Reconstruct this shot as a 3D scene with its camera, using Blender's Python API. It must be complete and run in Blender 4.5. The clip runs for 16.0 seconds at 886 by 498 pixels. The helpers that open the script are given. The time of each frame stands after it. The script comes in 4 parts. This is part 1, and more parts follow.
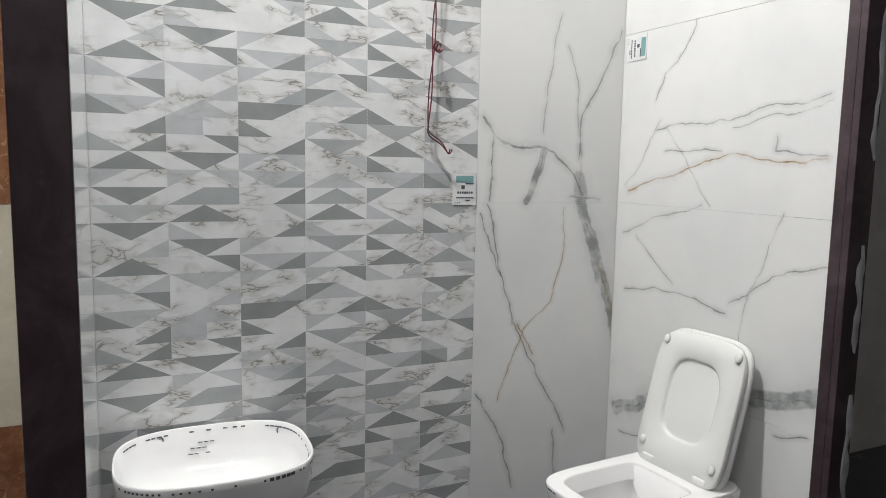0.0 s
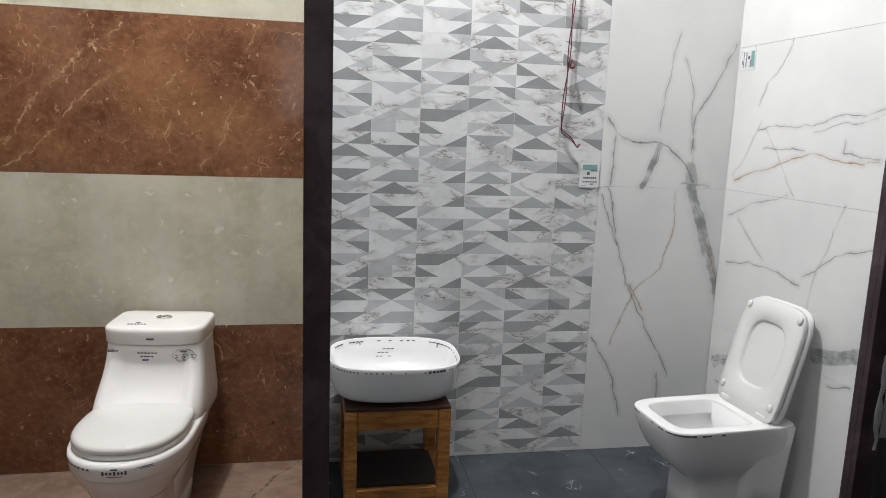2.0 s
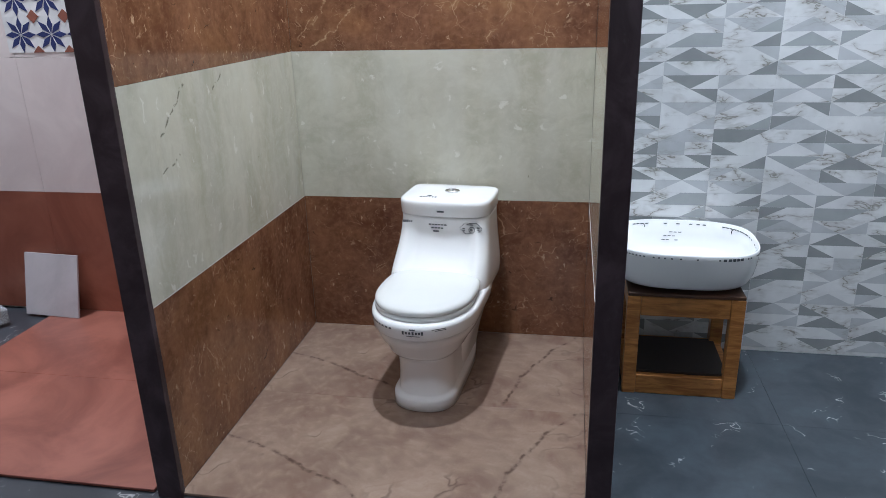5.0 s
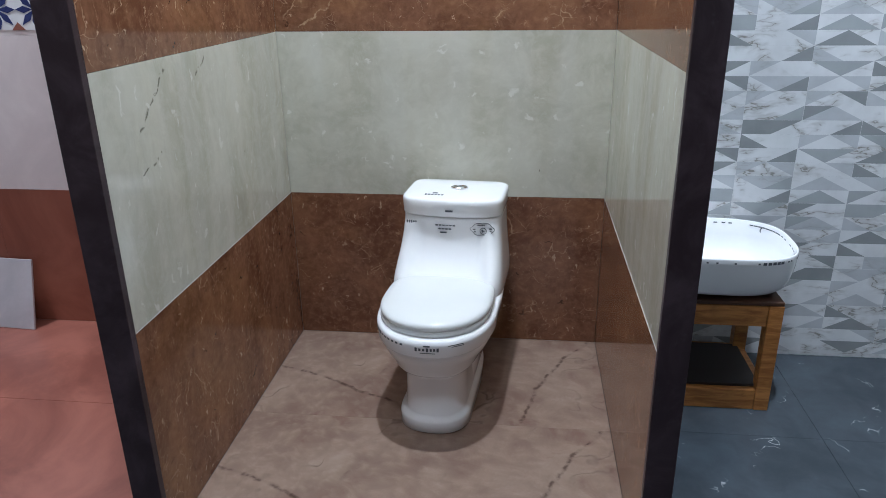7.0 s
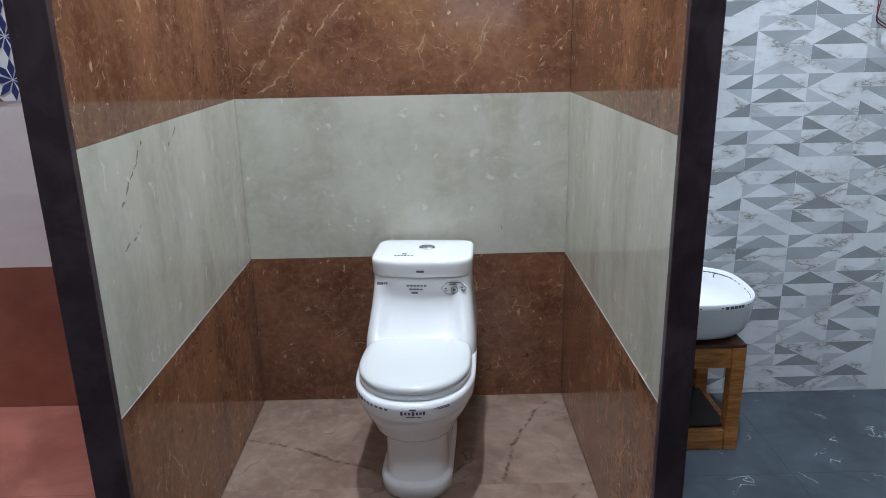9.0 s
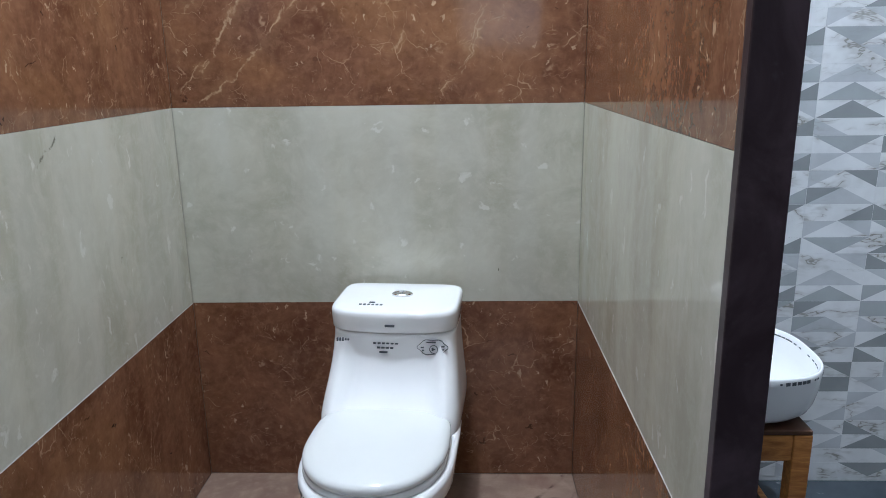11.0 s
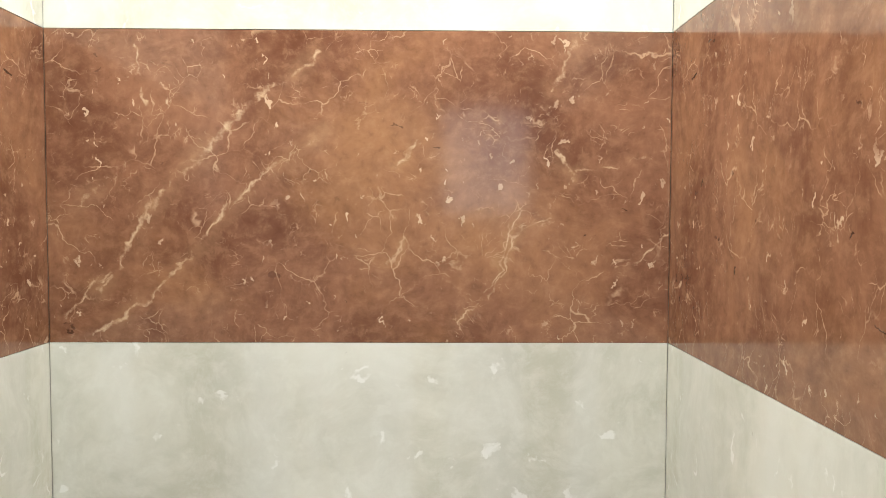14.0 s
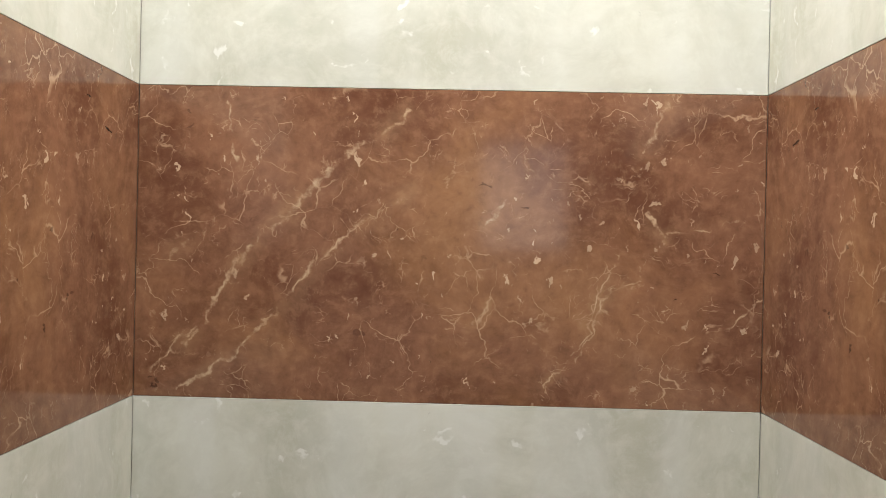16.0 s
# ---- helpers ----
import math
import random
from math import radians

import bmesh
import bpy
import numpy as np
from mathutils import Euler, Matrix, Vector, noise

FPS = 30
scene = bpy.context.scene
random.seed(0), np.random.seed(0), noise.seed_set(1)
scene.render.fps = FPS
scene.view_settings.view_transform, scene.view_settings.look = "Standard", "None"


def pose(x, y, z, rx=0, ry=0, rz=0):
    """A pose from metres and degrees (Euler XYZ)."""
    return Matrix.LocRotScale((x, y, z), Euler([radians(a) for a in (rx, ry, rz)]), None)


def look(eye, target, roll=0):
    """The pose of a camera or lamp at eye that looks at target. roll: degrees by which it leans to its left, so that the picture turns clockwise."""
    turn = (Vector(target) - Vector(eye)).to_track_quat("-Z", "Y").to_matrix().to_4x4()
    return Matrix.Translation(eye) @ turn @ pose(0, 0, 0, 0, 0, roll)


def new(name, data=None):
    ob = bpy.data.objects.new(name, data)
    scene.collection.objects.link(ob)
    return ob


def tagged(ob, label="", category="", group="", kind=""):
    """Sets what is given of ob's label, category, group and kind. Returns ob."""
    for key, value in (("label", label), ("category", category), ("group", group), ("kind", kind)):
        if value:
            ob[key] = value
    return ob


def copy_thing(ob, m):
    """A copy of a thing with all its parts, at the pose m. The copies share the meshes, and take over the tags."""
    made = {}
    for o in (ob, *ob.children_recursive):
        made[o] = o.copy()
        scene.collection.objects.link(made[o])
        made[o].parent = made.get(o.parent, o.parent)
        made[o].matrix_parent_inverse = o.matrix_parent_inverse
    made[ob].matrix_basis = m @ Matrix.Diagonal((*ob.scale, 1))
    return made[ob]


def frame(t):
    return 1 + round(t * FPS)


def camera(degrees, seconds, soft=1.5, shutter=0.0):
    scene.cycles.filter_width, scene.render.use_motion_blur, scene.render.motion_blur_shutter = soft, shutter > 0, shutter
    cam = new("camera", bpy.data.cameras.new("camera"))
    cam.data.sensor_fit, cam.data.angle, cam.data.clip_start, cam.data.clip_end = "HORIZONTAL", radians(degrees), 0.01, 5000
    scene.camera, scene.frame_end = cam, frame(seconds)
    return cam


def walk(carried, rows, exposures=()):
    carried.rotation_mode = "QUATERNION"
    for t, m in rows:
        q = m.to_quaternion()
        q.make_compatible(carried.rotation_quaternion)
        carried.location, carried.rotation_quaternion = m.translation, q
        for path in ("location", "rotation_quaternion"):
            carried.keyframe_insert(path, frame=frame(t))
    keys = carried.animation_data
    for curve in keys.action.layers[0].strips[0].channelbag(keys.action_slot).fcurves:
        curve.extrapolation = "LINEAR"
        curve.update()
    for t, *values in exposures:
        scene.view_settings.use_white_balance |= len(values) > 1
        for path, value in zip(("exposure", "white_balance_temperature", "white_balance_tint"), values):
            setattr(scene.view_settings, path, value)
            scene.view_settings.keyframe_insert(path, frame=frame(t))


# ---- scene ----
cam = camera(63.8, 16.0, soft=0.7)
PATH = [
    (0, (1.293, -2.171, 1.324), (2.141, -0.375, 1.090), 1.1),
    (0.5, (1.303, -2.373, 1.338), (1.968, -0.505, 1.082), 1.2),
    (1, (1.307, -2.608, 1.354), (1.825, -0.695, 1.086), 1.5),
    (1.5, (1.257, -2.768, 1.409), (1.711, -0.844, 1.104), 1.7),
    (2, (1.204, -2.903, 1.412), (1.575, -0.966, 1.082), 2.1),
    (2.5, (1.168, -2.897, 1.434), (1.376, -0.948, 1.037), 2.2),
    (3, (1.146, -2.933, 1.391), (1.176, -0.977, 0.972), 1.4),
    (3.5, (1.156, -2.833, 1.472), (1.039, -0.904, 0.957), 0.4),
    (4, (1.152, -2.825, 1.436), (0.964, -0.909, 0.893), -1.2),
    (4.5, (1.116, -2.838, 1.410), (0.878, -0.958, 0.769), -1.4),
    (5, (1.121, -2.811, 1.391), (0.777, -0.957, 0.724), -1.5),
    (7.5, (0.812, -2.565, 1.377), (0.674, -0.703, 0.658), -1.2),
    (8, (0.739, -2.592, 1.398), (0.725, -0.698, 0.756), -2.5),
    (8.5, (0.705, -2.623, 1.409), (0.727, -0.712, 0.817), -1.3),
    (11, (0.855, -2.094, 1.314), (0.792, -0.159, 0.810), -0.9),
    (11.5, (0.916, -1.908, 1.296), (0.820, 0.047, 0.881), -0.6),
    (12, (0.970, -1.740, 1.270), (0.852, 0.235, 0.977), -0.4),
    (12.5, (0.978, -1.675, 1.257), (0.870, 0.315, 1.090), -0.1),
    (13, (0.863, -1.520, 1.333), (0.802, 0.468, 1.124), 0.2),
    (13.5, (0.802, -1.519, 1.387), (0.800, 0.476, 1.242), 0.0),
    (14, (0.742, -1.376, 1.442), (0.768, 0.622, 1.356), 0.2),
    (14.5, (0.726, -1.355, 1.506), (0.750, 0.645, 1.501), 0.5),
    (15, (0.714, -1.315, 1.558), (0.736, 0.685, 1.573), 1.0),
    (15.5, (0.683, -1.284, 1.539), (0.689, 0.716, 1.541), 1.3),
    (16, (0.621, -1.359, 1.500), (0.578, 0.641, 1.494), 1.3),
]
EXPOSURES = [(0, -0.5, 6900, 12), (1.5, -0.5, 6900, 13), (2.5, -0.45, 6600, 12), (4, -0.25, 6250, 11), (5, -0.18, 5800, 10), (8.5, -0.32, 5600, 9), (11, -0.3, 5600, 9), (12, -0.2, 6000, 10), (13, 0.25, 6400, 11), (14, 0.58, 6450, 10), (14.5, 0.46, 6500, 10), (15, 0.08, 6500, 12), (15.5, -0.05, 6500, 12), (16, -0.03, 6500, 12)]
walk(cam, [(t, look(eye, target, roll)) for t, eye, target, roll in PATH], EXPOSURES)

# ---- world and light ----
world = bpy.data.worlds.new("world")
scene.world = world
world.use_nodes = True
world.node_tree.nodes["Background"].inputs["Color"].default_value = (0.85, 0.93, 1.0, 1)
world.node_tree.nodes["Background"].inputs["Strength"].default_value = 0.05


def lamp(name, x, y, z, watts, size, colour):
    data = bpy.data.lights.new(name, "AREA")
    data.shape, data.size, data.energy, data.color = "DISK", size, watts, colour
    ob = new(name, data)
    ob.matrix_world = pose(x, y, z)
    return ob


COOL = (0.93, 0.97, 1.0)
# Ceiling unseen: one assumed lamp per bay, then three hall lamps added as fill.
LAMPS = [(0.62, -0.66, 73, 0.10), (1.62, -0.64, 84, 0.10), (-1.5, -0.32, 112, 0.12),
         (0.7, -2.3, 28, 0.2), (2.4, -1.6, 3, 0.2), (-1.6, -1.6, 10, 0.2)]
CEIL = 3.4
for lx, ly, watts, size in LAMPS:
    lamp("downlight_beam", lx, ly, CEIL - 0.035, watts, size, COOL)

# ---- materials ----
MATS = {}


class Nodes:
    """A material with short calls for its nodes."""

    def __init__(self, name):
        self.mat = bpy.data.materials.new(name)
        self.mat.use_nodes = True
        self.nt = self.mat.node_tree
        self.bsdf = self.nt.nodes["Principled BSDF"]
        MATS[name] = self.mat

    def link(self, value, socket):
        if isinstance(value, bpy.types.NodeSocket):
            self.nt.links.new(value, socket)
        elif isinstance(value, tuple) and len(value) == 3 and len(socket.default_value) == 4:
            socket.default_value = (*value, 1)
        else:
            socket.default_value = value

    def node(self, kind, **inputs):
        n = self.nt.nodes.new(kind)
        for key, value in inputs.items():
            self.link(value, n.inputs[key])
        return n

    def math(self, op, a, b=0.0, clamp=False):
        n = self.nt.nodes.new("ShaderNodeMath")
        n.operation, n.use_clamp = op, clamp
        self.link(a, n.inputs[0]), self.link(b, n.inputs[1])
        return n.outputs[0]

    def vec(self, op, a, b=(0.0, 0.0, 0.0), scale=None):
        n = self.nt.nodes.new("ShaderNodeVectorMath")
        n.operation = op
        self.link(a, n.inputs[0])
        if scale is not None:
            self.link(scale, n.inputs["Scale"])
        else:
            self.link(b, n.inputs[1])
        return n.outputs["Value"] if op in ("DOT_PRODUCT", "LENGTH", "DISTANCE") else n.outputs[0]

    def place(self):
        return self.node("ShaderNodeNewGeometry").outputs["Position"]

    def flat(self, axes):
        """World place as a flat vector (u, v, 0) on a wall or floor."""
        s = self.node("ShaderNodeSeparateXYZ", Vector=self.place())
        return self.node("ShaderNodeCombineXYZ", X=s.outputs[axes[0]], Y=s.outputs[axes[1]]).outputs[0]

    def noise(self, vector, scale, detail=4.0, rough=0.55, stretch=None, distortion=0.0):
        if stretch:
            vector = self.vec("MULTIPLY", vector, stretch)
        return self.node("ShaderNodeTexNoise", Vector=vector, Scale=scale, Detail=detail, Roughness=rough,
                         Distortion=distortion).outputs["Fac"]

    def ramp(self, fac, lo, hi, a=0.0, b=1.0):
        n = self.nt.nodes.new("ShaderNodeMapRange")
        n.interpolation_type = "SMOOTHSTEP"
        for i, value in enumerate((fac, lo, hi, a, b)):
            self.link(value, n.inputs[i])
        return n.outputs[0]

    def mix(self, fac, a, b, blend="MIX"):
        n = self.nt.nodes.new("ShaderNodeMix")
        n.data_type, n.blend_type = "RGBA", blend
        self.link(fac, n.inputs[0]), self.link(a, n.inputs[6]), self.link(b, n.inputs[7])
        return n.outputs[2]

    def wobble(self, p, scale, amount):
        n = self.node("ShaderNodeTexNoise", Vector=p, Scale=scale, Detail=4.0)
        off = self.vec("SUBTRACT", n.outputs["Color"], (0.5, 0.5, 0.5))
        off = self.vec("MULTIPLY", off, (amount, amount, 0.0))
        return self.vec("ADD", p, off)

    def away(self, p, points):
        """The distance from the broken line through the points."""
        best = None
        for (ax, ay), (bx, by) in zip(points, points[1:]):
            dx, dy = bx - ax, by - ay
            l2 = dx * dx + dy * dy
            d = self.vec("SUBTRACT", p, (ax, ay, 0.0))
            t = self.vec("DOT_PRODUCT", d, (dx / l2, dy / l2, 0.0))
            t = self.math("MULTIPLY", t, 1.0, True)
            n = self.nt.nodes.new("ShaderNodeVectorMath")
            n.operation = "SCALE"
            n.inputs[0].default_value = (dx, dy, 0.0)
            self.link(t, n.inputs["Scale"])
            r = self.vec("DISTANCE", d, n.outputs[0])
            best = r if best is None else self.math("MINIMUM", best, r)
        return best

    def vein(self, p, points, width, soft=0.55):
        """A mask, 1 on the broken line through the points and 0 away from it."""
        return self.ramp(self.away(p, points), width * soft * 0.5, width, 1.0, 0.0)

    def done(self, colour, rough=0.3, bump=None, strength=0.1, distance=0.002, coat=0.0, metal=0.0, spec=0.5):
        self.link(colour, self.bsdf.inputs["Base Color"])
        self.link(rough, self.bsdf.inputs["Roughness"])
        self.bsdf.inputs["Metallic"].default_value = metal
        self.bsdf.inputs["Specular IOR Level"].default_value = spec
        self.bsdf.inputs["Coat Weight"].default_value = coat
        self.bsdf.inputs["Coat Roughness"].default_value = 0.04
        if bump is not None:
            n = self.node("ShaderNodeBump", Height=bump, Strength=strength, Distance=distance)
            self.link(n.outputs[0], self.bsdf.inputs["Normal"])
        return self.mat


VEIN_GREY, VEIN_LIGHT, VEIN_BROWN = (0.22, 0.24, 0.238), (0.40, 0.41, 0.405), (0.33, 0.22, 0.10)


def marble(name, axes, veins):
    """White glazed marble tile with the veins given as (points, width, tone)."""
    m = Nodes(name)
    p0 = m.flat(axes)
    p = m.wobble(m.wobble(p0, 5.0, 0.06), 24.0, 0.016)
    cloud = m.noise(p0, 2.2, 5.0)
    col = m.mix(m.ramp(cloud, 0.35, 0.75), (0.74, 0.745, 0.74), (0.66, 0.67, 0.675))
    soft_mask = m.ramp(m.noise(p0, 11.0, 5.0, 0.6), 0.30, 0.64, 0.22, 0.92)
    core_mask = m.ramp(m.noise(p0, 13.0, 4.0, 0.6), 0.44, 0.64, 0.0, 0.75)
    for tone, colour in (("l", VEIN_LIGHT), ("g", VEIN_GREY), ("b", VEIN_BROWN)):
        wide = core = None
        for points, width, kind in veins:
            if kind == tone:
                far = m.away(p, points)
                a = m.ramp(far, width * 0.6, width * 0.95 + 0.001, 1.0, 0.0) if width > 0.015 else m.ramp(far, width * 0.08, width * 0.55 + 0.001, 1.0, 0.0)
                a = m.math("MAXIMUM", a, m.ramp(far, 0.0, width * 2.2 + 0.005, 0.3, 0.0))
                b = m.ramp(far, 0.0002, 0.0012 + width * 0.08, 1.0, 0.0)
                wide = a if wide is None else m.math("MAXIMUM", wide, a)
                core = b if core is None else m.math("MAXIMUM", core, b)
        if wide is not None:
            col = m.mix(m.math("MULTIPLY", wide, soft_mask), col, colour)
            col = m.mix(m.math("MULTIPLY", core, core_mask), col, tuple(c * 0.6 for c in colour))
    return m.done(col, 0.09, m.noise(p0, 3.0, 2.0), 0.03)


BACK_VEINS = [
    ([(2.423, 1.488), (2.478, 1.429), (2.61, 1.388), (2.717, 1.364), (2.797, 1.29), (2.835, 1.224)], 0.0136, 'g'),
    ([(2.468, 1.429), (2.469, 1.305), (2.457, 1.206)], 0.0102, 'g'),
    ([(2.674, 1.363), (2.647, 1.289), (2.609, 1.205)], 0.0187, 'g'),
    ([(2.72, 1.846), (2.689, 1.651), (2.67, 1.435)], 0.0068, 'l'),
    ([(2.757, 1.744), (2.808, 1.623), (2.823, 1.468), (2.826, 1.291)], 0.0085, 'l'),
    ([(2.993, 1.818), (2.915, 1.667), (2.837, 1.515), (2.815, 1.347)], 0.0085, 'g'),
    ([(2.82, 1.281), (2.835, 1.214)], 0.0340, 'l'),
    ([(2.791, 1.214), (2.919, 1.214)], 0.0085, 'g'),
    ([(2.447, 1.197), (2.494, 1.012), (2.554, 0.819), (2.624, 0.676), (2.709, 0.525), (2.811, 0.345)], 0.0085, 'g'),
    ([(2.423, 1.161), (2.463, 1.05), (2.518, 0.936), (2.566, 0.779)], 0.0068, 'g'),
    ([(2.771, 1.176), (2.77, 1.022), (2.725, 0.847), (2.621, 0.755), (2.552, 0.623), (2.515, 0.507)], 0.0051, 'b'),
    ([(2.837, 1.195), (2.895, 1.077), (2.953, 0.915), (3.022, 0.704)], 0.0289, 'g'),
    ([(2.937, 0.977), (2.994, 0.811), (3.023, 0.683)], 0.0068, 'b'),
    ([(2.42, 0.534), (2.496, 0.428), (2.553, 0.339), (2.583, 0.167)], 0.0085, 'g'),
    ([(2.753, 0.353), (2.777, 0.134)], 0.0136, 'l'),
    ([(2.588, 0.777), (2.658, 0.653)], 0.0085, 'b'),
]
SIDE_VEINS = [
    ([(-0.259, 1.463), (-0.48, 1.468), (-0.631, 1.491), (-0.892, 1.528)], 0.0060, 'g'),
    ([(-0.096, 1.265), (-0.182, 1.352), (-0.231, 1.442), (-0.268, 1.494)], 0.0060, 'l'),
    ([(-0.573, 1.452), (-0.766, 1.483), (-0.903, 1.508)], 0.0045, 'l'),
    ([(-0.297, 1.379), (-0.537, 1.381)], 0.0045, 'g'),
    ([(-0.114, 1.246), (-0.32, 1.301), (-0.422, 1.334), (-0.583, 1.371), (-0.748, 1.343), (-0.899, 1.366)], 0.0075, 'b'),
    ([(-0.738, 1.415), (-0.734, 1.379), (-0.898, 1.372)], 0.0075, 'g'),
    ([(-0.3, 1.466), (-0.397, 1.337), (-0.502, 1.201)], 0.0030, 'l'),
    ([(-0.404, 1.785), (-0.352, 1.697), (-0.266, 1.632), (-0.232, 1.557)], 0.0045, 'g'),
    ([(-0.123, 0.884), (-0.281, 0.918), (-0.476, 0.909), (-0.6, 0.891)], 0.0060, 'g'),
    ([(-0.607, 0.924), (-0.67, 0.95), (-0.752, 1.014), (-0.921, 1.08)], 0.0060, 'g'),
    ([(-0.777, 1.194), (-0.735, 1.078), (-0.671, 0.943), (-0.647, 0.791)], 0.0045, 'l'),
    ([(-0.099, 1.089), (-0.281, 1.164), (-0.464, 1.206)], 0.0090, 'l'),
    ([(-0.166, 1.087), (-0.364, 0.949)], 0.0075, 'l'),
    ([(-0.107, 0.423), (-0.296, 0.529)], 0.0300, 'g'),
    ([(-0.718, 0.654), (-0.815, 0.687), (-0.935, 0.735)], 0.0330, 'g'),
    ([(-0.133, 0.348), (-0.284, 0.369)], 0.0060, 'g'),
    ([(-0.801, 0.571), (-0.9, 0.606)], 0.0060, 'g'),
]
BROWN_VEINS = [
    ([(0.087, 1.211), (0.188, 1.275), (0.243, 1.343), (0.338, 1.441), (0.408, 1.524), (0.528, 1.592)], 0.0055, 'w'),
    ([(0.096, 1.293), (0.155, 1.386), (0.235, 1.5), (0.335, 1.593), (0.424, 1.681), (0.524, 1.758)], 0.0066, 'w'),
    ([(0.061, 1.46), (0.152, 1.539)], 0.0055, 'w'),
    ([(0.788, 1.221), (0.865, 1.333), (0.921, 1.495)], 0.0033, 'w'),
    ([(0.846, 1.282), (0.918, 1.425), (0.962, 1.446)], 0.0033, 'w'),
    ([(1.019, 1.787), (0.995, 1.727), (0.967, 1.676)], 0.0055, 'w'),
    ([(1.01, 1.517), (0.979, 1.566)], 0.0055, 'w'),
    ([(1.015, 1.527), (1.069, 1.538), (1.148, 1.56)], 0.0044, 'w'),
    ([(1.113, 1.339), (1.2, 1.421)], 0.0044, 'w'),
    ([(0.654, 1.353), (0.678, 1.399)], 0.0044, 'w'),
    ([(0.67, 1.55), (0.709, 1.596)], 0.0044, 'w'),
    ([(0.025, 1.24), (0.115, 1.334)], 0.0044, 'w'),
    ([(0.163, 1.773), (0.179, 1.712), (0.206, 1.641)], 0.0044, 'w'),
]
marble("marble_back", (0, 2), BACK_VEINS)
marble("marble_side", (1, 2), SIDE_VEINS)
marble("marble_plain", (1, 2), [])


def mosaic(name, colour, amount):
    m = Nodes(name)
    p = m.flat((0, 2))
    w = m.wobble(p, 5.0, 0.12)
    f1 = m.noise(w, 6.0, 4.0, 0.6, stretch=(0.6, 1.7, 1.0))
    off = m.math("ABSOLUTE", m.math("SUBTRACT", f1, 0.5))
    thin = m.math("MAXIMUM", m.ramp(off, 0.0, 0.02, 1.0, 0.0), m.ramp(off, 0.0, 0.09, 0.4, 0.0))
    where = m.ramp(m.noise(p, 8.0, 3.0), 0.40, 0.58)
    col = m.mix(m.ramp(m.noise(p, 9.0, 4.0), 0.35, 0.7), colour, tuple(c * 0.88 for c in colour))
    col = m.mix(m.math("MULTIPLY", m.math("MULTIPLY", thin, where), amount), col, (0.24, 0.225, 0.20))
    return m.done(col, 0.1, m.noise(p, 60.0, 2.0), 0.02)


mosaic("mosaic_white", (0.74, 0.75, 0.755), 0.9)
mosaic("mosaic_light", (0.53, 0.55, 0.57), 0.3)
mosaic("mosaic_mid", (0.40, 0.42, 0.43), 0.12)
mosaic("mosaic_dark", (0.295, 0.312, 0.316), 0.08)


